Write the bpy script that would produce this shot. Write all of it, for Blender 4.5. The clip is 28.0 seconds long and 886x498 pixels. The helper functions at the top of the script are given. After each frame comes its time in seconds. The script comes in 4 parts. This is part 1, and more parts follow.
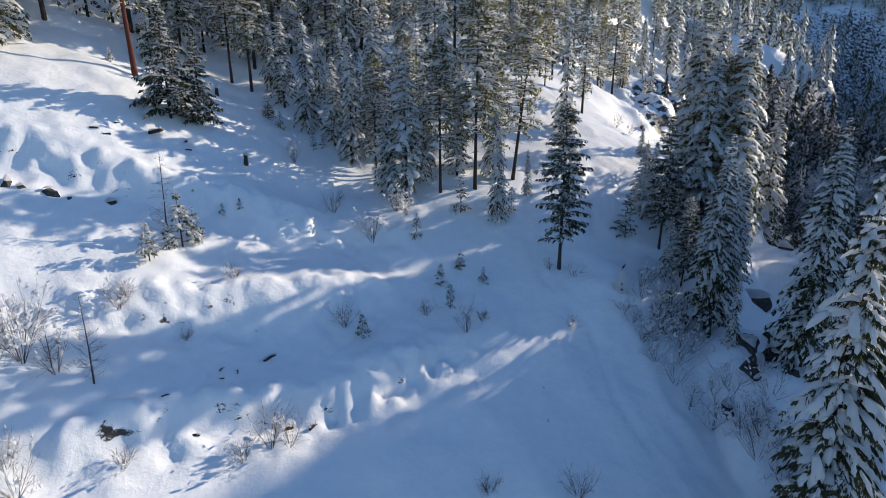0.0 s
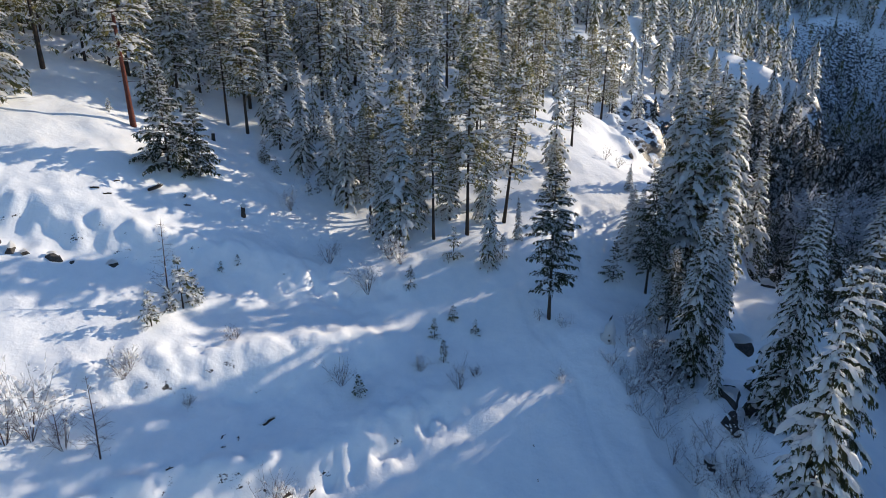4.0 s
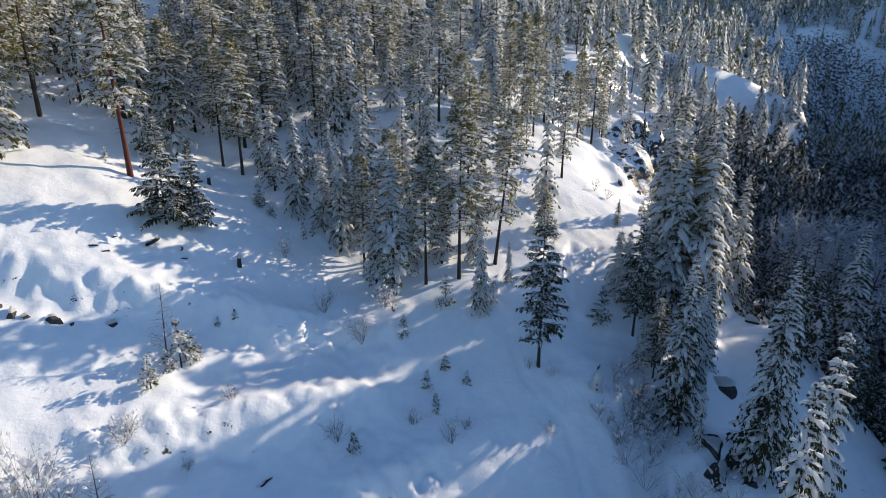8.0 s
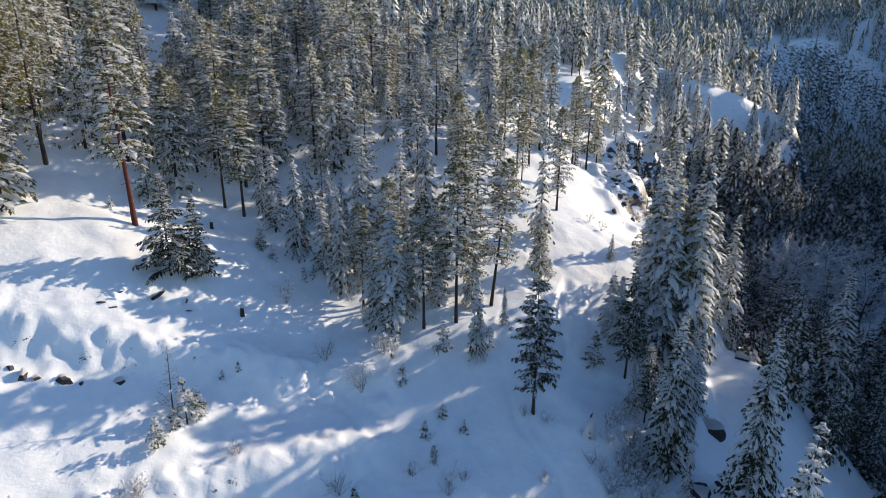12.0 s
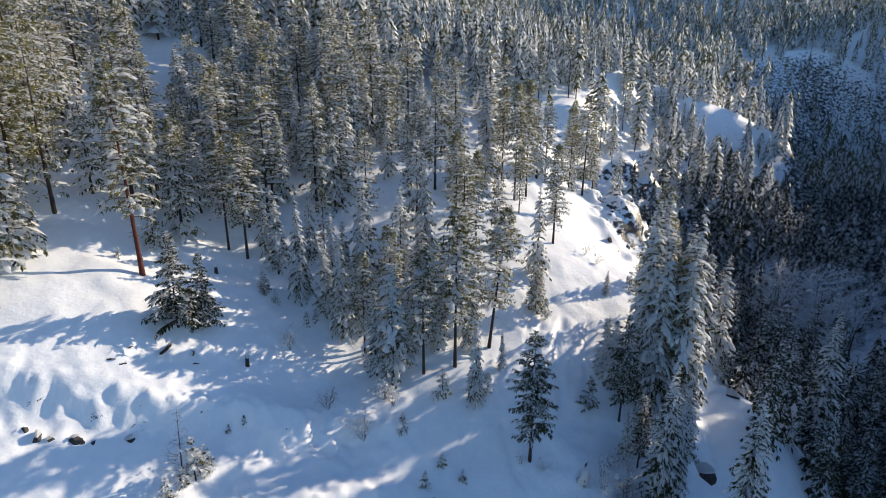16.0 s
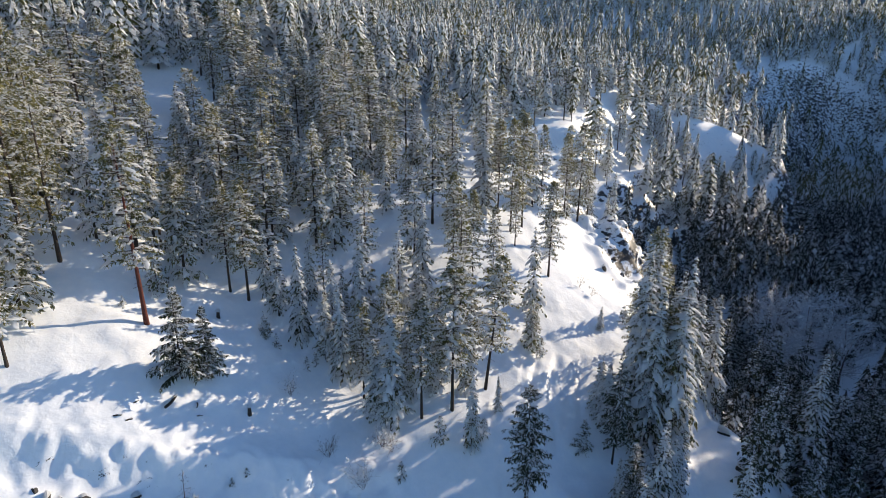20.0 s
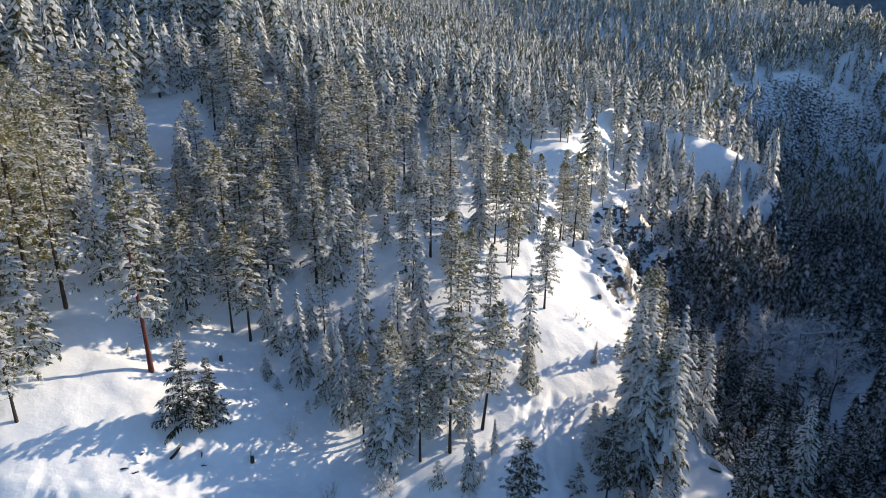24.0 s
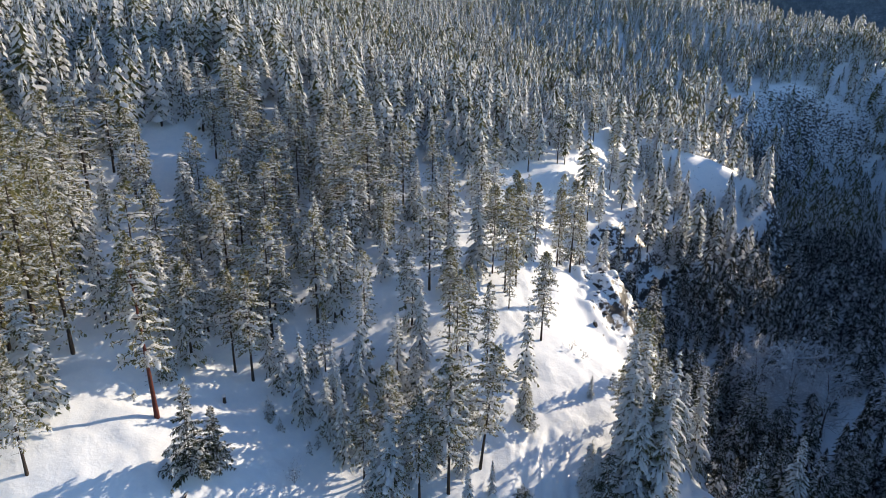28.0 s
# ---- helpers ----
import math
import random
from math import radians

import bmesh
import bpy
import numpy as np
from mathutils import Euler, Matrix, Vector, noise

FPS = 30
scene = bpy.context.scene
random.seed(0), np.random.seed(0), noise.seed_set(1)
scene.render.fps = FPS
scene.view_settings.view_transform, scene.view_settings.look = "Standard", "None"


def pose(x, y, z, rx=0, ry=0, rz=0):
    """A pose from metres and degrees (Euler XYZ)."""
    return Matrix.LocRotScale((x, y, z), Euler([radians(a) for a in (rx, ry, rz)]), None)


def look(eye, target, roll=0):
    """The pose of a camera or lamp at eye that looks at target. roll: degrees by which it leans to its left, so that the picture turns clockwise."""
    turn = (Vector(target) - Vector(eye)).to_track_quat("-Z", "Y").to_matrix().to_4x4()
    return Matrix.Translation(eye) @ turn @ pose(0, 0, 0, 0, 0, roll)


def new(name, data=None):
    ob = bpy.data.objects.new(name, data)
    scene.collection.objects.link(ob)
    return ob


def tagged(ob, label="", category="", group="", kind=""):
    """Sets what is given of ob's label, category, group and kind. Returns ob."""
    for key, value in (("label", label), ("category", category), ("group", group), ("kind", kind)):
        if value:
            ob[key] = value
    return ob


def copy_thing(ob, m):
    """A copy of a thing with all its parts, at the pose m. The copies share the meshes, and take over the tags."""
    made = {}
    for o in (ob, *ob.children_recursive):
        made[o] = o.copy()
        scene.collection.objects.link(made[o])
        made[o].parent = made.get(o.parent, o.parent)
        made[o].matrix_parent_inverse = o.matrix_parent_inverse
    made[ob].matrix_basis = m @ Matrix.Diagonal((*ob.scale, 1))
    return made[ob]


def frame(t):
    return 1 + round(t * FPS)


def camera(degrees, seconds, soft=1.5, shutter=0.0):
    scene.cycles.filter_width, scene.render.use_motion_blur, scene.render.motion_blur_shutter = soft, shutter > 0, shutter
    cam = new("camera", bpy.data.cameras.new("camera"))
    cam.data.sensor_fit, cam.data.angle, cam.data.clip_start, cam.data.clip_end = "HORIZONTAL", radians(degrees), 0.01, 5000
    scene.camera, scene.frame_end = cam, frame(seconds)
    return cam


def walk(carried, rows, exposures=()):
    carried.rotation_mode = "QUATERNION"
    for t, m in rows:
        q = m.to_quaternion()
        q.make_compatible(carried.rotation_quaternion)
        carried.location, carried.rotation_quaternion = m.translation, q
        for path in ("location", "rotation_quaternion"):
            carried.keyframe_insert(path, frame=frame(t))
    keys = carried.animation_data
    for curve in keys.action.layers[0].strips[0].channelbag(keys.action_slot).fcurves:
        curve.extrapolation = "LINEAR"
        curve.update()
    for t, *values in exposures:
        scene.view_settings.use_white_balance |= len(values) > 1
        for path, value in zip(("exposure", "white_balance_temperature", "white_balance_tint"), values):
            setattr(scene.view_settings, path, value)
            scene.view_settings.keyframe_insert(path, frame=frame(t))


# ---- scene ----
cam = camera(79.4, 28.0, soft=0.4)
METRES, EYE, TILT, LEAN, TURN = 45.0, 25.0, -16.4, 0.0, 0.0
ROWS = [
    (0.0, 0.0, 0.0, 0.0, 0.0, 0.0, -0.0),
    (0.5, -0.0003, -0.0044, 0.015, -0.09, 0.0, 0.01),
    (1.0, -0.0003, -0.0091, 0.0303, -0.17, 0.01, 0.03),
    (1.5, -0.0007, -0.0147, 0.0454, -0.27, 0.04, 0.05),
    (2.0, -0.001, -0.0193, 0.061, -0.37, 0.05, 0.07),
    (2.5, -0.0014, -0.024, 0.0768, -0.48, 0.06, 0.07),
    (3.0, -0.0018, -0.0288, 0.0927, -0.58, 0.06, 0.08),
    (3.5, -0.0025, -0.0333, 0.1087, -0.72, 0.05, 0.11),
    (5.5, -0.0005, -0.0501, 0.1722, -1.05, 0.06, 0.21),
    (6.0, -0.0003, -0.0547, 0.1879, -1.16, 0.07, 0.22),
    (6.5, -0.0001, -0.0587, 0.2035, -1.28, 0.08, 0.25),
    (7.0, -0.0, -0.0629, 0.2188, -1.4, 0.09, 0.28),
    (7.5, 0.0001, -0.0671, 0.2341, -1.5, 0.12, 0.29),
    (8.0, -0.0, -0.0716, 0.2494, -1.57, 0.14, 0.3),
    (8.5, -0.0003, -0.077, 0.2648, -1.61, 0.18, 0.3),
    (9.0, -0.0003, -0.0828, 0.2806, -1.66, 0.21, 0.3),
    (9.5, -0.0008, -0.0881, 0.2966, -1.74, 0.21, 0.31),
    (10.0, -0.0011, -0.0928, 0.3126, -1.8, 0.21, 0.31),
    (10.5, -0.0017, -0.0972, 0.3287, -1.85, 0.21, 0.32),
    (11.0, -0.0019, -0.1028, 0.3452, -1.88, 0.23, 0.32),
    (11.5, -0.0028, -0.1069, 0.362, -1.92, 0.23, 0.31),
    (12.0, -0.0028, -0.1125, 0.3789, -1.93, 0.26, 0.31),
    (12.5, -0.004, -0.1178, 0.3957, -1.97, 0.27, 0.31),
    (14.5, -0.0066, -0.1417, 0.4657, -2.1, 0.32, 0.27),
    (15.0, -0.0078, -0.1468, 0.4838, -2.13, 0.31, 0.26),
    (15.5, -0.0088, -0.1515, 0.5017, -2.16, 0.29, 0.26),
    (16.0, -0.0097, -0.1566, 0.5195, -2.22, 0.31, 0.27),
    (16.5, -0.0101, -0.1618, 0.5372, -2.26, 0.32, 0.29),
    (17.0, -0.0106, -0.1669, 0.5551, -2.31, 0.34, 0.29),
    (17.5, -0.0109, -0.1719, 0.573, -2.35, 0.36, 0.29),
    (18.0, -0.0116, -0.1772, 0.5902, -2.39, 0.38, 0.29),
    (18.5, -0.0119, -0.183, 0.6083, -2.43, 0.38, 0.3),
    (19.0, -0.0116, -0.1882, 0.6262, -2.47, 0.4, 0.3),
    (19.5, -0.0123, -0.1923, 0.6435, -2.51, 0.42, 0.3),
    (20.0, -0.0125, -0.1975, 0.6622, -2.56, 0.43, 0.29),
    (20.5, -0.0128, -0.2032, 0.681, -2.61, 0.42, 0.29),
    (21.0, -0.0136, -0.2075, 0.6992, -2.68, 0.43, 0.29),
    (21.5, -0.014, -0.2131, 0.7172, -2.73, 0.45, 0.3),
    (23.5, -0.0149, -0.2341, 0.791, -2.79, 0.47, 0.24),
    (24.0, -0.0156, -0.2395, 0.8099, -2.83, 0.45, 0.23),
    (24.5, -0.0166, -0.2445, 0.8282, -2.9, 0.46, 0.24),
    (25.0, -0.0175, -0.2507, 0.8479, -3.0, 0.45, 0.26),
    (25.5, -0.0179, -0.255, 0.8658, -3.08, 0.47, 0.26),
    (26.0, -0.0192, -0.2593, 0.884, -3.11, 0.5, 0.25),
    (26.5, -0.0189, -0.2655, 0.9028, -3.09, 0.5, 0.23),
    (27.0, -0.02, -0.2708, 0.921, -3.09, 0.52, 0.21),
    (27.5, -0.0203, -0.2769, 0.9398, -3.07, 0.52, 0.19),
    (28.0, -0.0214, -0.2827, 0.9582, -3.08, 0.53, 0.18),
]
walk(cam, [(t, pose(0, 0, EYE, TILT, LEAN, TURN) @ pose(METRES * x, METRES * y, METRES * z, 90 + pitch, roll, yaw)) for t, x, y, z, yaw, pitch, roll in ROWS],
     exposures=[(0.0, 0.25, 6250, 10), (10.0, 0.33, 6450, 10), (28.0, 0.37, 6500, 10)])

# ---------------------------------------------------------------- sky and sun
SUN_TURN, SUN_HEIGHT = 30.0, 19.5          # degrees ahead of due right, and above level
world = bpy.data.worlds.new("winter_sky")
scene.world = world
world.use_nodes = True
sky = world.node_tree.nodes.new("ShaderNodeTexSky")
sky.sky_type, sky.sun_disc = "NISHITA", False
sky.sun_elevation, sky.sun_rotation = radians(SUN_HEIGHT), radians(90 - SUN_TURN)
sky.air_density, sky.dust_density, sky.ozone_density, sky.altitude = 1.0, 0.3, 4.0, 900
deep = world.node_tree.nodes.new("ShaderNodeMixRGB")        # a deep blue winter sky
deep.blend_type = "MULTIPLY"
deep.inputs[0].default_value, deep.inputs[2].default_value = 1.0, (0.95, 1.0, 1.03, 1)
world.node_tree.links.new(sky.outputs[0], deep.inputs[1])
world.node_tree.links.new(deep.outputs[0], world.node_tree.nodes["Background"].inputs[0])
world.node_tree.nodes["Background"].inputs[1].default_value = 0.135
sun = new("sun", bpy.data.lights.new("sun", "SUN"))
sun.data.energy, sun.data.angle, sun.data.color = 4.6, radians(0.5), (1.0, 0.845, 0.645)
away = Vector((math.cos(radians(SUN_TURN)) * math.cos(radians(SUN_HEIGHT)), math.sin(radians(SUN_TURN)) * math.cos(radians(SUN_HEIGHT)), math.sin(radians(SUN_HEIGHT))))
sun.matrix_world = look(away * 300, (0, 0, 0))

# ---------------------------------------------------------------- materials
def material(name, rough=0.8, spec=0.3):
    """A node material with its shader; returns material, node maker, linker, shader."""
    m = bpy.data.materials.new(name)
    m.use_nodes = True
    tree = m.node_tree
    bsdf = tree.nodes["Principled BSDF"]
    bsdf.inputs["Roughness"].default_value = rough
    bsdf.inputs["Specular IOR Level"].default_value = spec

    def node(kind, **values):
        n = tree.nodes.new("ShaderNode" + kind)
        for k, v in values.items():
            n.inputs[k.replace("_", " ")].default_value = v
        return n
    return m, node, tree.links.new, bsdf


def ramp(node, link, source, stops):
    r = node("ValToRGB")
    while len(r.color_ramp.elements) < len(stops):
        r.color_ramp.elements.new(0.5)
    for e, (at, colour) in zip(r.color_ramp.elements, stops):
        e.position, e.color = at, (*colour, 1)
    link(source, r.inputs[0])
    return r.outputs[0]


def bump(node, link, bsdf, source, strength, distance):
    b = node("Bump", Strength=strength, Distance=distance)
    link(source, b.inputs["Height"])
    link(b.outputs[0], bsdf.inputs["Normal"])
    return b


def let_light_through(m, node, link, bsdf, colour, share):
    """Mixes in light that shines through thin or loose stuff from behind."""
    thin, mix_in, out = node("BsdfTranslucent"), node("MixShader", Fac=share), m.node_tree.nodes["Material Output"]
    if isinstance(colour, tuple):
        thin.inputs[0].default_value = (*colour, 1)
    else:
        link(colour, thin.inputs[0])
    link(bsdf.outputs[0], mix_in.inputs[1]), link(thin.outputs[0], mix_in.inputs[2])
    link(mix_in.outputs[0], out.inputs["Surface"])


def place_coords(node):
    return node("NewGeometry").outputs["Position"]


def snow_material(name, scale=1.0, depth=0.06, glow_through=0.6):
    m, node, link, bsdf = material(name, 0.55, 0.35)
    at = place_coords(node)
    a, b = node("TexNoise", Scale=1.1 * scale, Detail=7, Roughness=0.62), node("TexNoise", Scale=9 * scale, Detail=4)
    mixn = node("MixRGB", Fac=0.3)
    for n in (a, b):
        link(at, n.inputs["Vector"])
    link(a.outputs[0], mixn.inputs[1]), link(b.outputs[0], mixn.inputs[2])
    link(ramp(node, link, a.outputs[0], [(0.3, (0.83, 0.84, 0.86)), (0.7, (0.90, 0.90, 0.90))]), bsdf.inputs["Base Color"])
    bump(node, link, bsdf, mixn.outputs[0], 0.7, depth)
    let_light_through(m, node, link, bsdf, (0.90, 0.90, 0.90), glow_through)
    return m


def ground_material():
    """Snow that lets rock and brown earth show where the ground is steep."""
    m, node, link, bsdf = material("snowy_ground", 0.55, 0.35)
    at = place_coords(node)
    a, b, c = node("TexNoise", Scale=0.9, Detail=9, Roughness=0.65), node("TexNoise", Scale=0.42, Detail=9, Roughness=0.74), node("TexNoise", Scale=2.4, Detail=6, Roughness=0.7)
    layers = node("Mapping", Scale=(1.0, 1.0, 1.5))
    link(at, layers.inputs["Vector"])
    for n, source in ((a, at), (b, layers.outputs[0]), (c, at)):
        link(source, n.inputs["Vector"])
    white = ramp(node, link, a.outputs[0], [(0.3, (0.80, 0.83, 0.86)), (0.7, (0.88, 0.89, 0.90))])
    stone = ramp(node, link, c.outputs[0], [(0.3, (0.020, 0.018, 0.018)), (0.52, (0.05, 0.043, 0.04)), (0.75, (0.11, 0.095, 0.085))])
    sep = node("SeparateXYZ")
    link(node("NewGeometry").outputs["Normal"], sep.inputs[0])
    slope, add = node("Math"), node("Math")
    slope.operation = add.operation = "MULTIPLY_ADD"
    link(sep.outputs[2], slope.inputs[0])
    slope.inputs[1].default_value, slope.inputs[2].default_value = 0.6, -0.65
    link(b.outputs[0], add.inputs[0])
    add.inputs[1].default_value = 2.2
    link(slope.outputs[0], add.inputs[2])
    rocky, less = node("Attribute"), node("Math")
    rocky.attribute_name = "rocky"
    less.operation = "MULTIPLY_ADD"
    link(rocky.outputs["Fac"], less.inputs[0])
    less.inputs[1].default_value = -0.3
    link(add.outputs[0], less.inputs[2])
    cover = ramp(node, link, less.outputs[0], [(0.47, (0, 0, 0)), (0.53, (1, 1, 1))])
    mixn = node("MixRGB")
    link(cover, mixn.inputs[0]), link(stone, mixn.inputs[1]), link(white, mixn.inputs[2])
    link(mixn.outputs[0], bsdf.inputs["Base Color"])
    lumps = node("Math")
    lumps.operation = "MULTIPLY_ADD"
    link(c.outputs[0], lumps.inputs[0])
    lumps.inputs[1].default_value = 0.15
    link(a.outputs[0], lumps.inputs[2])
    bump(node, link, bsdf, lumps.outputs[0], 0.6, 0.18)
    return m


def needle_material(name, dark, mid, pale, frost=0.86, grain=4.5, by_piece=0.45):
    m, node, link, bsdf = material(name, 0.6, 0.25)
    geo, info = node("NewGeometry"), node("ObjectInfo")
    n = node("TexNoise", Scale=0.12, Detail=3)
    link(geo.outputs["Position"], n.inputs["Vector"])
    mix1 = node("Math")
    mix1.operation = "MULTIPLY_ADD"
    link(geo.outputs["Random Per Island"], mix1.inputs[0])
    mix1.inputs[1].default_value = by_piece
    scaled = node("Math")
    scaled.operation = "MULTIPLY_ADD"
    link(n.outputs[0], scaled.inputs[0])
    scaled.inputs[1].default_value = 0.9
    scaled.inputs[2].default_value = -0.2
    both = node("Math")
    both.operation = "MULTIPLY_ADD"
    link(info.outputs["Random"], both.inputs[0])
    both.inputs[1].default_value = 0.25
    link(scaled.outputs[0], both.inputs[2])
    link(both.outputs[0], mix1.inputs[2])
    green = ramp(node, link, mix1.outputs[0], [(0.15, dark), (0.5, mid), (0.9, pale)])
    # snow dust caught on the flat-lying sprays
    fine, coarse, sep, flat = node("TexNoise", Scale=grain, Detail=5, Roughness=0.72), node("TexNoise", Scale=0.8, Detail=2), node("SeparateXYZ"), node("Math")
    link(geo.outputs["Position"], fine.inputs["Vector"])
    link(geo.outputs["Position"], coarse.inputs["Vector"])
    link(geo.outputs["True Normal"], sep.inputs[0])
    flat.operation = "ABSOLUTE"
    link(sep.outputs[2], flat.inputs[0])
    amount = node("Math")
    amount.operation = "MULTIPLY_ADD"
    link(flat.outputs[0], amount.inputs[0])
    amount.inputs[1].default_value = 0.22
    link(fine.outputs[0], amount.inputs[2])
    more = node("Math")
    more.operation = "MULTIPLY_ADD"
    link(coarse.outputs[0], more.inputs[0])
    more.inputs[1].default_value = 0.45
    link(amount.outputs[0], more.inputs[2])
    dust = ramp(node, link, more.outputs[0], [(frost, (0, 0, 0)), (frost + 0.035, (1, 1, 1))])
    paint = node("MixRGB", Color2=(0.88, 0.885, 0.89, 1))
    link(dust, paint.inputs[0]), link(green, paint.inputs[1])
    link(paint.outputs[0], bsdf.inputs["Base Color"])
    let_light_through(m, node, link, bsdf, paint.outputs[0], 0.55)
    return m


def bark_material(name, dark, pale):
    m, node, link, bsdf = material(name, 0.9, 0.15)
    n = node("TexNoise", Scale=6, Detail=8, Roughness=0.7)
    stretch = node("Mapping", Scale=(3, 3, 0.5))
    link(place_coords(node), stretch.inputs["Vector"])
    link(stretch.outputs[0], n.inputs["Vector"])
    link(ramp(node, link, n.outputs[0], [(0.3, dark), (0.7, pale)]), bsdf.inputs["Base Color"])
    bump(node, link, bsdf, n.outputs[0], 0.8, 0.05)
    return m


def stone_material():
    m, node, link, bsdf = material("dark_stone", 0.85, 0.3)
    n = node("TexNoise", Scale=1.8, Detail=9, Roughness=0.7)
    link(place_coords(node), n.inputs["Vector"])
    link(ramp(node, link, n.outputs[0], [(0.3, (0.022, 0.021, 0.022)), (0.55, (0.06, 0.055, 0.052)), (0.75, (0.13, 0.118, 0.11))]), bsdf.inputs["Base Color"])
    bump(node, link, bsdf, n.outputs[0], 0.9, 0.15)
    return m


SNOW, GROUND = snow_material("snow_clump", 2.5, 0.05), ground_material()
GREENS = (0.03, 0.044, 0.024), (0.092, 0.098, 0.044), (0.19, 0.18, 0.08)
OLIVES = (0.045, 0.057, 0.026), (0.14, 0.14, 0.056), (0.28, 0.25, 0.105)
FIR = needle_material("fir_needles", *GREENS, 0.85, 2.6)
BIG_FIR = needle_material("old_fir_needles", (0.022, 0.032, 0.018), (0.06, 0.066, 0.032), (0.13, 0.125, 0.06), 0.90, 2.6)
# far needles: snow dust, thickened to stand in for pale distance haze
FAR_FIR = needle_material("far_fir_needles", *GREENS, 0.78, 1.5, 0.3)
FAR_PINE = needle_material("far_pine_needles", *OLIVES, 0.825, 1.5, 0.3)
PINE = needle_material("pine_needles", *OLIVES, 0.90, 2.6)
GREEN_PINE = needle_material("green_pine_needles", *OLIVES, 0.895, 2.6)
# darker needle tones that put the gorge's shade into the colour
SHADY = needle_material("shade_toned_needles", (0.030, 0.032, 0.026), (0.060, 0.062, 0.044), (0.10, 0.095, 0.065), 0.82, 3.0, 0.3)
# dark firs' own tone; for gorge-wall firs it also carries painted shade
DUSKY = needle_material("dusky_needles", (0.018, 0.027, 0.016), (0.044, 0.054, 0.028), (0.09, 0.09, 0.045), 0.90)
BARK = bark_material("grey_brown_bark", (0.025, 0.020, 0.018), (0.095, 0.075, 0.062))
REDBARK = bark_material("red_brown_bark", (0.06, 0.022, 0.018), (0.17, 0.06, 0.045))
TWIG = bark_material("bare_twigs", (0.055, 0.036, 0.032), (0.16, 0.105, 0.09))
STONE = stone_material()

# ---------------------------------------------------------------- lie of the land
def softplus(v, s):
    return s * np.logaddexp(0, v / s)


def smooth(v):
    v = np.clip(v, 0, 1)
    return v * v * (3 - 2 * v)


def value_noise(x, y, seed=0):
    """Smooth noise in -1..1 on a unit lattice."""
    xi, yi = np.floor(x), np.floor(y)
    fx, fy = x - xi, y - yi
    fx, fy = fx * fx * fx * (fx * (fx * 6 - 15) + 10), fy * fy * fy * (fy * (fy * 6 - 15) + 10)

    def corner(a, b):
        n = np.sin((xi + a) * 127.1 + (yi + b) * 311.7 + seed * 74.7) * 43758.5453
        return (n - np.floor(n)) * 2 - 1
    return (corner(0, 0) * (1 - fx) + corner(1, 0) * fx) * (1 - fy) + (corner(0, 1) * (1 - fx) + corner(1, 1) * fx) * fy


def gorge_edge(y):
    """x of the gorge's rim as it runs away from the clearing."""
    return np.interp(y, [-60, 20, 44, 63, 85, 103, 120, 143, 163, 180, 215, 300, 350, 400, 425, 445, 500, 560, 800],
                     [16, 25, 33, 38, 40, 41, 43, 45, 50, 65, 90, 140, 175, 240, 300, 350, 430, 470, 560])


# banks of the old logging terraces: two ends, height, half width
BANKS = [((-44, 47), (-14, 54.5), 2.9, 1.9), ((-14, 54.5), (-3, 57), 1.4, 1.6), ((-29, 36.5), (-6, 48.5), 2.8, 1.8), ((-26, 27.5), (2, 44), 1.8, 1.1)]
# mounds and hollows: x, y, radius, height
MOUNDS = [(-7, 106, 17, 8.0), (-52, 112, 26, -7.0), (-44, 55, 7, 2.5), (0, 64, 5, 1.2), (18, 53, 3.5, 1.4),
          (-22, 74, 9, -1.6), (45, 141, 12, 1.0), (46, 111, 9, -6.0), (-31, 63, 8, 2.8), (-50, 76, 8, 2.0), (110, 245, 40, 7.0), (8, 95, 12, -2.0), (100, 400, 110, 8.0), (250, 430, 90, -14.0), (38, 152, 13, -9.0), (55, 138, 6, 3.5)]


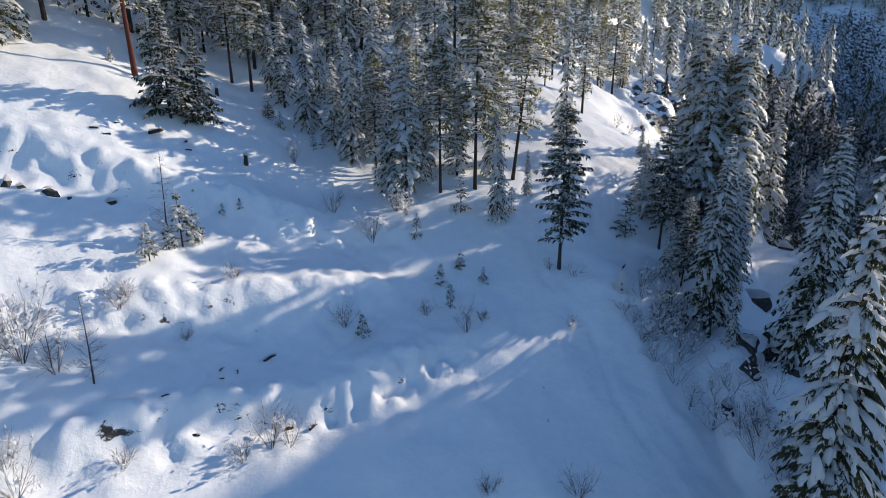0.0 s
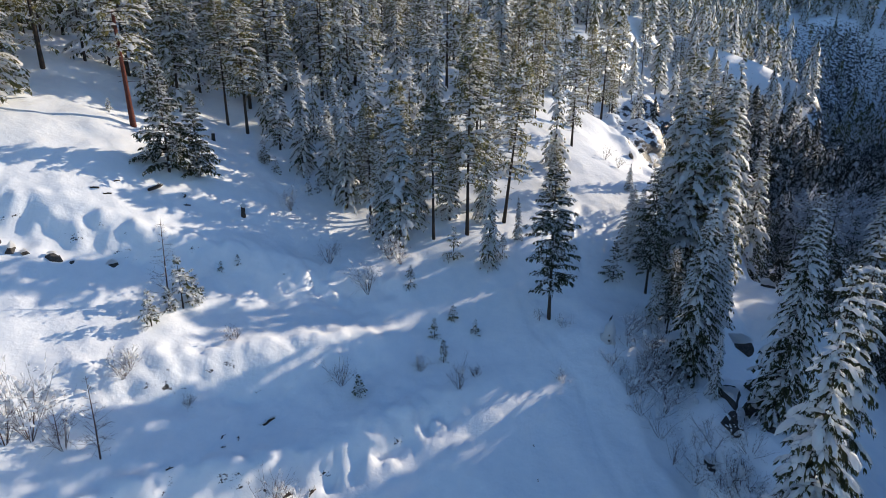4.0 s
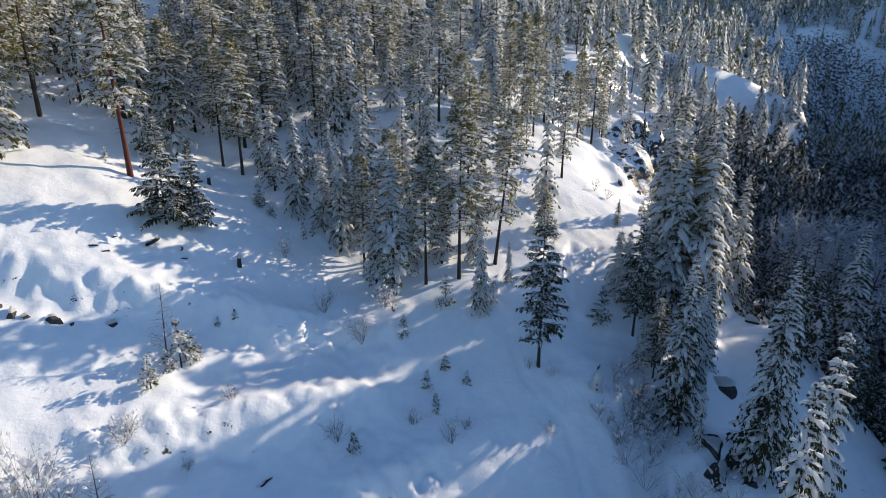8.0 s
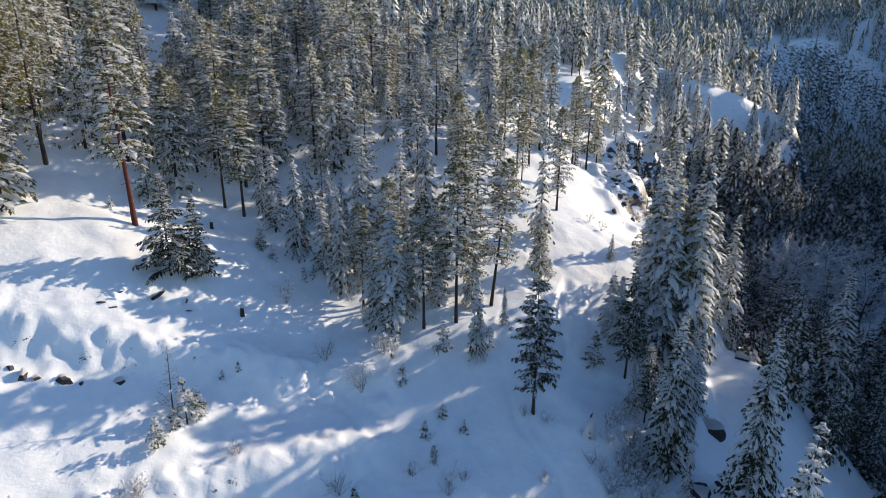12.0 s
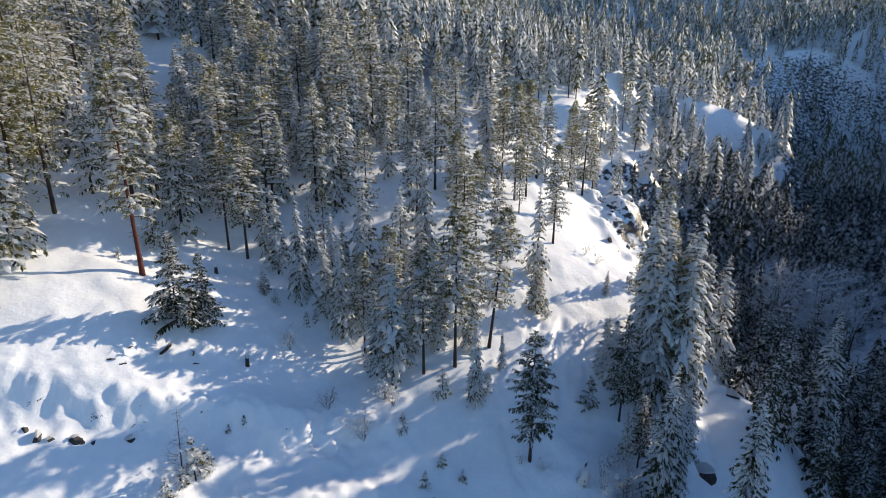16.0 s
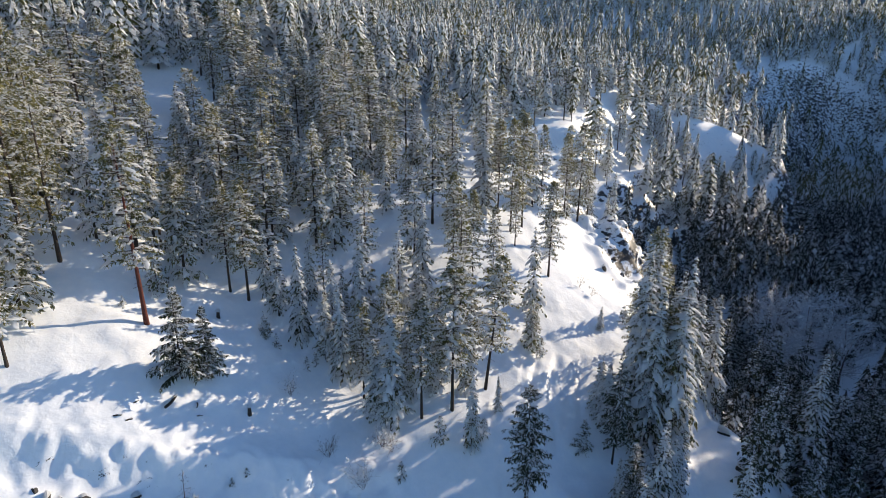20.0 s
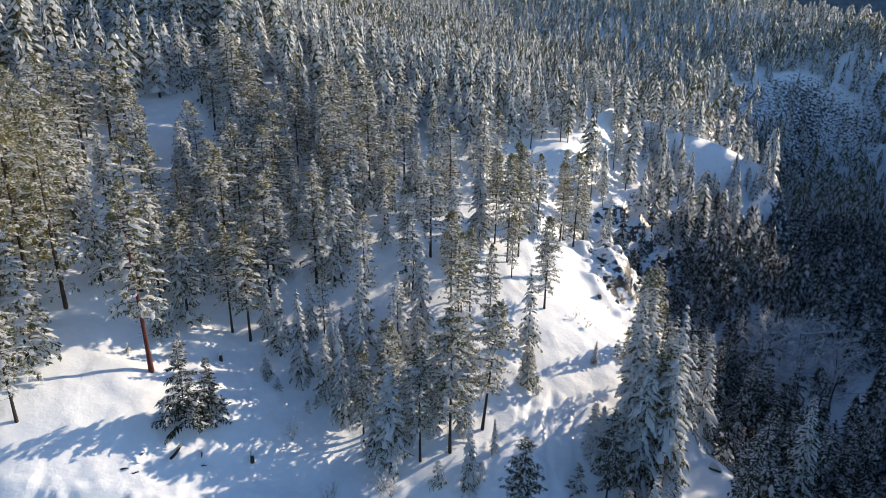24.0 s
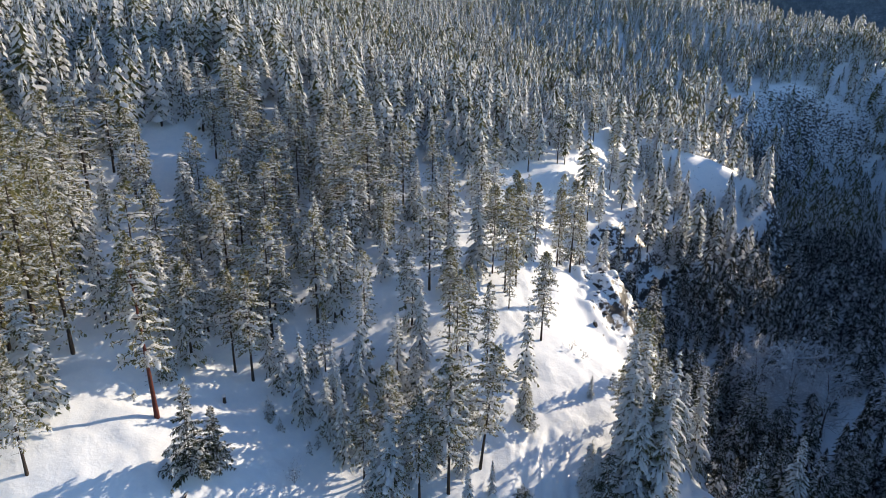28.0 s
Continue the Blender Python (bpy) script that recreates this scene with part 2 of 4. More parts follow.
def height(x, y, rock=False):
    """Height of the snow; with rock, the share of bare steep rock instead."""
    x, y = np.asarray(x, float), np.asarray(y, float)
    x, y = np.broadcast_arrays(x, y)
    z = (-17.7 - 0.031 * x + 0.441 * y - 0.041 * softplus(y - 70, 10) - 0.342 * softplus(y - 120, 20) + 0.29 * softplus(y - 300, 60)
         - 0.30 * softplus(y - 780, 60) + 0.522 * softplus(-x - 8, 5) - 0.337 * softplus(-x - 60, 20) - 0.10 * softplus(-x - 150, 50) - 0.388 * softplus(x - 8, 6) + 0.61 * softplus(x - 60, 30)
         - 0.18 * softplus(x - 260, 60))
    # the wooded hill above the gorge's rim
    z = z + (0.36 * softplus(y - 123, 8) - 0.36 * softplus(y - 184, 12) - 0.075 * softplus(y - 230, 25) + 0.075 * softplus(y - 480, 40)) * smooth((np.minimum(gorge_edge(y), 96) + 2 - x) / 20) * smooth((x + 150) / 110)
    for cx, cy, r, h in MOUNDS:
        z = z + h * np.exp(-((x - cx) ** 2 + (y - cy) ** 2) / (2 * r * r))
    for (ax, ay), (bx, by), h, w in BANKS:
        lx, ly = bx - ax, by - ay
        n = math.hypot(lx, ly)
        along = ((x - ax) * lx + (y - ay) * ly) / n
        across = ((y - ay) * lx - (x - ax) * ly) / n + 0.7 * value_noise(x / 4, y / 4, 3)
        fade = smooth((along + 3) / 6) * smooth((n + 3 - along) / 6)
        z = z + fade * np.exp(-(across / 2.6) ** 2) * (0.42 * np.abs(value_noise(x / 1.3, y / 1.3, 51)) + 0.42 * value_noise(x / 0.95, y / 0.95, 53) + 0.25 * value_noise(x / 2.9, y / 2.9, 52))
        z = z + fade * h * (smooth(across / (2 * w) + 0.5) - smooth(across / 14 + 0.5))
    # the gorge: rim, broken wall, floor
    rim = gorge_edge(y) + 3.0 * value_noise(x / 14, y / 14, 5) + 1.2 * value_noise(x / 4, y / 4, 6)
    wide = np.interp(y, [0, 44, 60, 110, 150, 300, 420], [34, 34, 28, 30, 42, 62, 84])
    bed = np.interp(y, [-60, 40, 100, 160, 260, 420], [-30, -17, -10, -15, -8, 6])
    slant = np.sqrt(1 + ((gorge_edge(y + 6) - gorge_edge(y - 6)) / 12) ** 2)
    raw = np.clip((x - rim) / (wide * slant), 0, 1)
    s = smooth(raw)
    z = z * (1 - s) + bed * s
    # a rock promontory that juts into the gorge
    px, py = np.clip((x - 96) / 70, 0, 1), y - 240 - 4 * value_noise(x / 20, y / 50, 8)
    out = np.hypot(py * np.where(py < 0, 1.35, 1.0), (x - np.clip(x, 62, 164)) * 3.2) + (0.9 + 2.2 * smooth((x - 145) / 20)) * value_noise(x / 8, y / 8, 9)
    spur = 58 - 28 * px ** 1.15 - 0.5 * softplus(100 - x, 4) - 1.1 * softplus(out - 3, 1.4)
    z = np.maximum(z, spur)
    # snow-covered rock shelves below the rim
    z = np.maximum(z, 3.4 - 1.3 * softplus(np.hypot((x - 45) * 0.85, (y - 71) * 0.6) - 6, 0.8))
    z = np.maximum(z, 2.2 + 0.5 * value_noise(x / 2.2, y / 2.2, 21) - 1.2 * softplus(np.hypot(x - 30, (y - 45) * 0.6) - 3.5, 0.8))
    z = np.maximum(z, 17.5 - 1.2 * softplus(np.hypot((x - 103) * 0.8, (y - 186) * 0.5) - 7, 1.5))
    # the mountain across the gorge
    along, aside = 0.84 * x + 0.545 * y, -0.545 * x + 0.84 * y
    crest = 4.0 * aside + 130
    z = np.maximum(z, np.interp(aside, [-20, 52, 110, 150, 217, 700], [10, 56, 108, 180, 250, 250]) - 1.0 * np.sqrt((along - crest) ** 2 + 400) + 30 + 5 * value_noise(x / 30, y / 30, 31) - 400 * smooth((-10 - aside) / 60))
    z = z - 150 * smooth((x - 430 + 0.55 * (y - 440)) / 120) * smooth((y - 300) / 80)
    # an unseen shoulder right of the view, added to block low sun
    z = z + 17 * np.exp(-((x - 152) ** 2 + (y - 116) ** 2) / 560)
    # rock steps and crags where the wall is steep
    wall = smooth(raw * 8) * smooth((1 - raw) * 5) * (1 - smooth((spur - z) / 4 + 1.2)) * smooth((y - 64) / 20) * (0.35 + 0.65 * smooth((y - 112) / 40))
    step = np.interp(y, [60, 140, 300, 420], [5.0, 6.0, 9.0, 13.0])
    z = z + wall * (step * 0.22 * np.sin(2 * math.pi * z / step + 2.5 * value_noise(x / 17, y / 17, 17)) + 1.5 * np.abs(value_noise(x / 6, y / 6, 11)) + 0.8 * value_noise(x / 2.4, y / 2.4, 12)
                    + smooth((y - 200) / 100) * 3.0 * value_noise(x / 13, y / 13, 13))
    bluff = smooth((x - 38) / 6) * smooth((66 - x) / 6) * smooth((y - 116) / 8) * smooth((162 - y) / 8)
    z = z + bluff * (1.5 * value_noise(x / 4.2, y / 4.2, 14) + 0.9 * value_noise(x / 2.0, y / 2.0, 15))
    if rock:
        end = smooth((x - 154) / 8) * smooth((190 - x) / 8) * smooth((y - 205) / 10) * smooth((256 - y) / 6)
        return np.clip(np.minimum(wall, 0.9) * (1 - 0.75 * smooth((x - 285) / 30)) + end + 0.85 * bluff + 0.1 * smooth((y - 300) / 60) * smooth(raw * 6), 0, 1.1)
    # gentle lumps of buried logs, stumps and brush
    near = smooth((170 - y) / 60)
    z = z + near * (0.35 * value_noise(x / 5, y / 5, 1) + 0.14 * value_noise(x / 1.7, y / 1.7, 2)) + (1 - near) * 2.2 * value_noise(x / 28, y / 28, 4)
    # the old track, two shallow ruts
    mid = np.interp(y, [20, 34.3, 37.5, 40.6, 44.3, 47.5, 50, 53, 57.2, 66, 74], [23, 17.6, 16, 14.9, 14.6, 14.4, 12.3, 10.5, 9.9, 9.5, 12])
    for off, deep in ((0.0, 0.16), (1.9, 0.06)):
        z = z - near * deep * np.exp(-((x - mid - off) / 0.3) ** 2) * smooth((74 - y) / 6)
    # the snow that the plough threw up along the road's outer edge
    z = z + near * 0.22 * np.exp(-((x - mid - 4.8 + 0.5 * value_noise(y / 3, 0 * y, 61)) / 0.8) ** 2) * smooth((52 - y) / 6)
    # furrows where snow has slid down the sunny slope
    for cx, deep in ((15.6, 0.2), (17.4, 0.4), (20.3, 0.45), (22.2, 0.2), (25.2, 0.25)):
        line = cx + 0.22 * (y - 74) + 0.8 * value_noise(y / 5, 0 * y + cx, 62)
        z = z - deep * np.exp(-((x - line) / 0.55) ** 2) * smooth((y - 60) / 5) * smooth((83 - y) / 6)
    # trails of an animal
    for ax, ay, bx, by, n in ((18.3, 95.7, 21.9, 87.8, 11), (32.3, 106.8, 35.4, 104.6, 5), (6.9, 45.6, 9.4, 48.0, 6), (-22, 47.5, -16, 49.5, 8)):
        for k in range(n):
            fx, fy = ax + (bx - ax) * k / (n - 1) + 0.15 * (-1) ** k, ay + (by - ay) * k / (n - 1)
            z = z - 0.16 * np.exp(-((x - fx) ** 2 + (y - fy) ** 2) / 0.10)
    return z

# ---------------------------------------------------------------- ground
def spaced(stretches, ends, grow):
    """Grid lines: even within each (from, to, step), then ever wider out to both ends."""
    inner = [v for lo, hi, step in stretches for v in np.arange(lo, hi, step)]
    out, gap, v = [], stretches[-1][2], inner[-1]
    while v < ends[1]:
        gap = min(gap * grow, 90)
        v += gap
        out.append(v)
    low, gap, v = [], stretches[0][2], inner[0]
    while v > ends[0]:
        gap = min(gap * grow, 90)
        v -= gap
        low.append(v)
    return np.array(low[::-1] + inner + out)


gx = spaced([(-58, -42, 0.8), (-42, 28, 0.4), (28, 66, 0.8)], (-1800, 2600), 1.023)
gy = spaced([(24, 86, 0.4), (86, 155, 0.8)], (-500, 3000), 1.023)
X, Y = np.meshgrid(gx, gy)
Z = height(X, Y)
nx, ny = len(gx), len(gy)
index = np.arange(nx * ny).reshape(ny, nx)
quads = np.stack([index[:-1, :-1], index[:-1, 1:], index[1:, 1:], index[1:, :-1]], -1).reshape(-1, 4)


def quick_mesh(name, verts, loops, sizes, mats=(), mat_index=None, smooth_shade=True):
    """A mesh from flat arrays."""
    me = bpy.data.meshes.new(name)
    me.vertices.add(len(verts))
    me.vertices.foreach_set("co", np.ascontiguousarray(verts, np.float32).ravel())
    me.loops.add(len(loops))
    me.loops.foreach_set("vertex_index", np.ascontiguousarray(loops, np.int32))
    me.polygons.add(len(sizes))
    starts = np.concatenate([[0], np.cumsum(sizes)[:-1]])
    me.polygons.foreach_set("loop_start", np.ascontiguousarray(starts, np.int32))
    if mat_index is not None:
        me.polygons.foreach_set("material_index", np.ascontiguousarray(mat_index, np.int32))
    me.polygons.foreach_set("use_smooth", np.full(len(sizes), smooth_shade))
    for m in mats:
        me.materials.append(m)
    me.update(calc_edges=True)
    return me


ground = new("ground", quick_mesh("ground", np.stack([X, Y, Z], -1).reshape(-1, 3), quads.ravel(), np.full(len(quads), 4), [GROUND]))
rocky = ground.data.attributes.new("rocky", "FLOAT", "POINT")
rocky.data.foreach_set("value", np.ascontiguousarray(height(X, Y, True), np.float32).ravel())
tagged(ground, "snow-covered hillside with terraces, rocky banks and a gorge", "ground", kind="structure")

# ---------------------------------------------------------------- forested ridge far across the valley
bx, bt = np.meshgrid(np.linspace(-600, 3200, 100), np.linspace(0, 1, 26))
rise = bt ** 1.1 * (560 + 60 * value_noise(bx / 260, 0 * bx, 41) + 22 * value_noise(bx / 70, 0 * bx, 42))
by = 1900 - 0.25 * bx + 500 * bt + 60 * value_noise(bx / 160, bt * 4, 43)
bidx = np.arange(bx.size).reshape(bx.shape)
bq = np.stack([bidx[:-1, :-1], bidx[:-1, 1:], bidx[1:, 1:], bidx[1:, :-1]], -1).reshape(-1, 4)


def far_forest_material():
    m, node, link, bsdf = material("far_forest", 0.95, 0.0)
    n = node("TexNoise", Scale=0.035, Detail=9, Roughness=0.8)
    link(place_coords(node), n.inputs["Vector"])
    # pale blue tones: the distance haze is painted into the forest colour
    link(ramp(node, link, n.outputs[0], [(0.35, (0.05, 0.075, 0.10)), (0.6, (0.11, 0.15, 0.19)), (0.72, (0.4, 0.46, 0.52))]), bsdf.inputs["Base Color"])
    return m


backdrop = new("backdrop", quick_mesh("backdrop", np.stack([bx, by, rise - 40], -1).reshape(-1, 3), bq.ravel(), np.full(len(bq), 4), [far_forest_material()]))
tagged(backdrop, "hazy blue forested ridge across the valley", "mountain", kind="structure")

# ---------------------------------------------------------------- trees
class Pieces:
    """Collects faces of one mesh, quads and triangles."""

    def __init__(self):
        self.v, self.f, self.n = [], [], 0

    def add(self, verts, faces):
        """verts (k, m, 3): k copies of m corners; faces: index lists into one copy."""
        k, m = verts.shape[:2]
        self.v.append(verts.reshape(-1, 3))
        base = self.n + np.arange(k)[:, None] * m
        for face in faces:
            self.f.append(base + np.array(face)[None, :])
        self.n += k * m

    def arrays(self):
        verts = np.concatenate(self.v)
        loops = np.concatenate([f.ravel() for f in self.f])
        sizes = np.concatenate([np.full(len(f), f.shape[1]) for f in self.f])
        return verts, loops, sizes


def unit(a):
    return a / np.maximum(np.linalg.norm(a, axis=-1, keepdims=True), 1e-9)


def kites(p, start, way, length, width, rng):
    """Needle sprays: narrow four-cornered blades."""
    side = unit(np.cross(way, rng.normal(0, 1, way.shape) * 0.45 + np.array([0, 0, 1.0])))
    w, l = width[:, None], length[:, None]
    droop = np.array([0, 0, -0.12])
    corners = np.stack([start, start + way * l * 0.5 + side * w, start + (way + droop) * l, start + way * l * 0.5 - side * w], 1)
    p.add(corners, [(0, 1, 2, 3)])


RING = np.array([(math.cos(a), math.sin(a)) for a in np.arange(6) * math.pi / 3])


def pads(p, centre, way, size, rng, rings=2):
    """Pillows of snow: low domes stretched along a branch."""
    n = len(centre)
    flat = unit(way + np.array([0, 0, -0.12]))
    side = unit(np.cross(np.array([0, 0, 1.0]), flat))
    up = np.cross(flat, side)
    rows = {3: [(-0.25, 0.8), (0.15, 1.0), (0.62, 0.66)], 2: [(-0.15, 1.0), (0.5, 0.72)], 1: [(-0.1, 1.0)]}[rings]
    sets = []
    for zz, rr in rows:
        jit = rng.uniform(0.55, 1.35, (n, 6, 1))
        c = centre[:, None] + (flat[:, None] * RING[None, :, :1] * size[:, None, :1] + side[:, None] * RING[None, :, 1:] * size[:, None, 1:2]) * rr * jit
        sets.append(c + up[:, None] * zz * size[:, None, 2:3])
    sets.append((centre + up * size[:, 2:3] * rng.uniform(0.8, 1.1, (n, 1)))[:, None])
    verts = np.concatenate(sets, 1)
    faces = []
    for r in range(len(rows) - 1):
        faces += [(6 * r + i, 6 * r + (i + 1) % 6, 6 * r + 6 + (i + 1) % 6, 6 * r + 6 + i) for i in range(6)]
    last = 6 * (len(rows) - 1)
    faces += [(last + i, last + (i + 1) % 6, last + 6) for i in range(6)]
    p.add(verts, faces)


def tube(p, line, radius, sides=6):
    """A tapered round stem along a line of points."""
    n = len(line)
    ang = np.arange(sides) * 2 * math.pi / sides
    way = unit(np.gradient(line, axis=0))
    ref = np.where(np.abs(way[:, 2:3]) > 0.9, [[1.0, 0, 0]], [[0, 0, 1.0]])
    a = unit(np.cross(way, ref))
    b = np.cross(way, a)
    verts = line[:, None] + (a[:, None] * np.cos(ang)[None, :, None] + b[:, None] * np.sin(ang)[None, :, None]) * radius[:, None, None]
    faces = [(r * sides + i, r * sides + (i + 1) % sides, (r + 1) * sides + (i + 1) % sides, (r + 1) * sides + i) for r in range(n - 1) for i in range(sides)]
    faces.append(tuple(range((n - 1) * sides, n * sides)))
    p.add(verts.reshape(1, -1, 3), faces)


# kind: crown base, crown radius, lift at the stem, droop at the tip, snow share, snow size
SHAPES = {
    "fir": (0.06, 0.165, 0.10, 0.55, 1.05, 1.4),
    "big": (0.03, 0.165, 0.08, 0.65, 0.9, 1.2),
    "slim": (0.05, 0.135, -0.10, 0.75, 1.12, 1.45),
    "pine": (0.17, 0.15, 0.22, 0.35, 0.9, 1.1),
    "old": (0.30, 0.155, 0.20, 0.35, 0.9, 1.1),
    "green": (0.10, 0.16, 0.22, 0.35, 0.55, 0.75),
    "dark": (0.05, 0.19, 0.10, 0.55, 0.35, 0.8),
    "open": (0.19, 0.17, 0.16, 0.30, 0.45, 0.7),
    "bushy": (0.03, 0.285, 0.20, 0.35, 0.5, 0.8),
    "small": (0.02, 0.30, 0.35, 0.35, 0.6, 0.8),
}


def grow(kind, tall, seed, detail, load=1.0):
    """The trunk, limbs, needles and snow of one conifer, foot at the origin. detail 3 to 0."""
    rng = np.random.default_rng(seed)
    low, wide, lift, droop, snowy, pillow = SHAPES[kind]
    snowy = snowy * load
    low = low * (0.4 if detail == 0 else 1.0)
    trunk, limbs, needles, snow = Pieces(), Pieces(), Pieces(), Pieces()
    steps = (2, 3, 6, 9)[detail]
    up = np.linspace(0, 1, steps)
    bend = rng.normal(0, 0.006 * tall, (2,))
    line = np.stack([bend[0] * up ** 2, bend[1] * np.sin(up * 3), up * tall], -1)
    line[0, 2] = -0.4
    thick = tall * (0.0115 if kind != "small" else 0.016) * (0.6 if detail == 0 else 1.0)
    tube(trunk, line, thick * (1 - up * 0.93) * np.where(up == 0, 1.2, 1), (3, 4, 6, 8)[detail])
    count = int({"fir": 140, "dark": 140, "big": 240, "slim": 140, "pine": 120, "green": 130, "old": 110, "open": 110, "bushy": 110, "small": 50}[kind] * (0.095, 0.18, 0.66, 0.95)[detail])
    t = np.sort(low + (1 - low) * rng.uniform(0, 1, count) ** 0.9)
    t[-1] = 0.985
    phi = np.arange(count) * 2.399 + rng.normal(0, 0.35, count)
    rel = (t - low) / (1 - low)
    if kind in ("pine", "old", "green", "open"):
        reach = tall * wide * (np.sin(np.clip(rel * 0.85 + 0.17, 0, 1) * math.pi) ** 0.7 * 0.9 + 0.12) * rng.uniform(0.55, 1.15, count)
    else:
        reach = tall * wide * ((1 - rel) ** 0.8 * (0.55 + 0.45 * np.minimum(rel * 6 + 0.35, 1)) + 0.035) * rng.uniform(0.68, 1.15, count)
    out = np.stack([np.cos(phi), np.sin(phi), 0 * phi], -1)
    root = np.stack([np.interp(t, up, line[:, 0]), np.interp(t, up, line[:, 1]), t * tall], -1)
    rise = lift + 0.5 * np.clip(rel - 0.75, 0, 1) * 4 * (0.25 if kind == "slim" else 0.6)
    fall = droop * rng.uniform(0.7, 1.2, count) * (1 - 0.6 * rel)

    def on(s):
        """Points and directions along every branch at the shares s (per branch)."""
        q = root + out * (reach * s)[:, None] + np.array([0, 0, 1.0]) * (reach * (rise * s - fall * s * s))[:, None]
        d = unit(out + np.array([0, 0, 1.0]) * (rise - 2 * fall * s)[:, None])
        return q, d
    if detail < 2:
        # seen from afar: loose boughs of a few sprays each, with snow lying on most of them
        def girth(h):
            if kind == "pine":
                return tall * wide * (np.sin(np.clip(h * 0.86 + 0.13, 0, 1) * math.pi) ** 0.75 * 0.82 + 0.06)
            return tall * wide * ((1 - h) ** 0.85 * 0.95 + 0.025)
        tiers, tips = (6, 9)[detail], (5, 7)[detail]
        for k in range(tiers):
            lo, hi = (k + rng.uniform(-0.15, 0.15)) / tiers, min((k + 1.45) / tiers, 1.0)
            lo = max(lo, 0.0)
            turn = k * 1.9 + np.arange(2 * tips) * math.pi / tips + rng.normal(0, 0.16, 2 * tips)
            long = np.arange(2 * tips) % 2 == 0
            reach = girth(lo) * np.where(long, rng.uniform(0.8, 1.3, 2 * tips), rng.uniform(0.3, 0.6, 2 * tips))
            rim = np.stack([np.cos(turn) * reach, np.sin(turn) * reach, (low + (1 - low) * (lo + np.where(long, rng.uniform(-0.45, 0.15, 2 * tips), 0.3) / tiers)) * tall], -1)
            apex = np.array([0, 0, (low + (1 - low) * hi) * tall])
            fan = np.concatenate([apex[None], rim])
            needles.add(fan[None], [(0, 1 + i, 1 + (i + 1) % (2 * tips)) for i in range(2 * tips)])
            bough = rim[long][rng.uniform(0, 1, tips) < 0.8 * snowy] - apex
            if len(bough):
                side = unit(np.stack([-bough[:, 1], bough[:, 0], rng.normal(0, 0.1, len(bough))], -1)) * (np.linalg.norm(bough[:, :2], axis=1) * rng.uniform(0.2, 0.42, len(bough)))[:, None]
                lift = apex + unit(np.stack([bough[:, 0], bough[:, 1], np.abs(bough[:, 2]) * 0.6], -1)) * 0.16
                a, b = rng.uniform(0.3, 0.5, (len(bough), 1)), rng.uniform(0.6, 0.8, (len(bough), 1))
                snow.add(np.stack([lift + bough * a, lift + bough * b + side, lift + bough * 1.02, lift + bough * b - side], 1), [(0, 1, 2), (0, 2, 3)])
        if detail:
            # loose sprays and clumps that break the outline
            for group, many in ((needles, 34), (snow, int(22 * snowy))):
                h = rng.uniform(0, 0.95, many)
                g = rng.uniform(0, 2 * math.pi, many)
                o = np.stack([np.cos(g), np.sin(g), 0 * g], -1)
                r = girth(h)
                way = unit(o - np.array([0, 0, 1.0]) * rng.uniform(0.2, 1.2, many)[:, None])
                ln = (r * 0.4 + 0.02 * tall) * rng.uniform(0.6, 1.3, many)
                kites(group, o * (r * rng.uniform(0.45, 0.85, many))[:, None] + np.array([0, 0, 1.0]) * ((low + (1 - low) * h) * tall + 0.15)[:, None], way, ln, ln * rng.uniform(0.22, 0.36, many), rng)
        return trunk, limbs, needles, snow
    big = {2: 1.22, 3: 0.92}[detail]
    spots = {2: 3, 3: 7}[detail]
    twigs = 4 if detail == 2 else (5 if kind in ("pine", "old", "green") else 6)
    tuft = kind in ("pine", "old", "green")
    if detail == 3 or (detail == 2 and kind in ("pine", "old", "open", "small")):
        a, _ = on(np.full(count, 0.0))
        b, _ = on(np.full(count, 0.5))
        c, _ = on(np.full(count, 0.96))
        r = (reach * 0.014 + 0.012)[:, None]
        for s0, s1, r0, r1 in ((a, b, r, r * 0.7), (b, c, r * 0.7, r * 0.25)):
            side = np.stack([-out[:, 1], out[:, 0], 0 * phi], -1)
            k = np.stack([s0 + side * r0, s0 - side * r0, s0 - np.array([0, 0, 1.6]) * r0, s1 + side * r1, s1 - side * r1, s1 - np.array([0, 0, 1.6]) * r1], 1)
            limbs.add(k, [(0, 1, 4, 3), (1, 2, 5, 4), (2, 0, 3, 5)])
        if kind in ("pine", "old") and detail == 3:
            for _ in range(9):
                h = rng.uniform(0.12, low) * tall
                g = rng.uniform(0, 6.28)
                e = np.array([math.cos(g), math.sin(g), rng.uniform(-0.4, 0.1)])
                o = np.array([0, 0, h])
                tube(limbs, np.stack([o, o + e * rng.uniform(0.4, 1.3)]), np.array([0.03, 0.01]), 3)
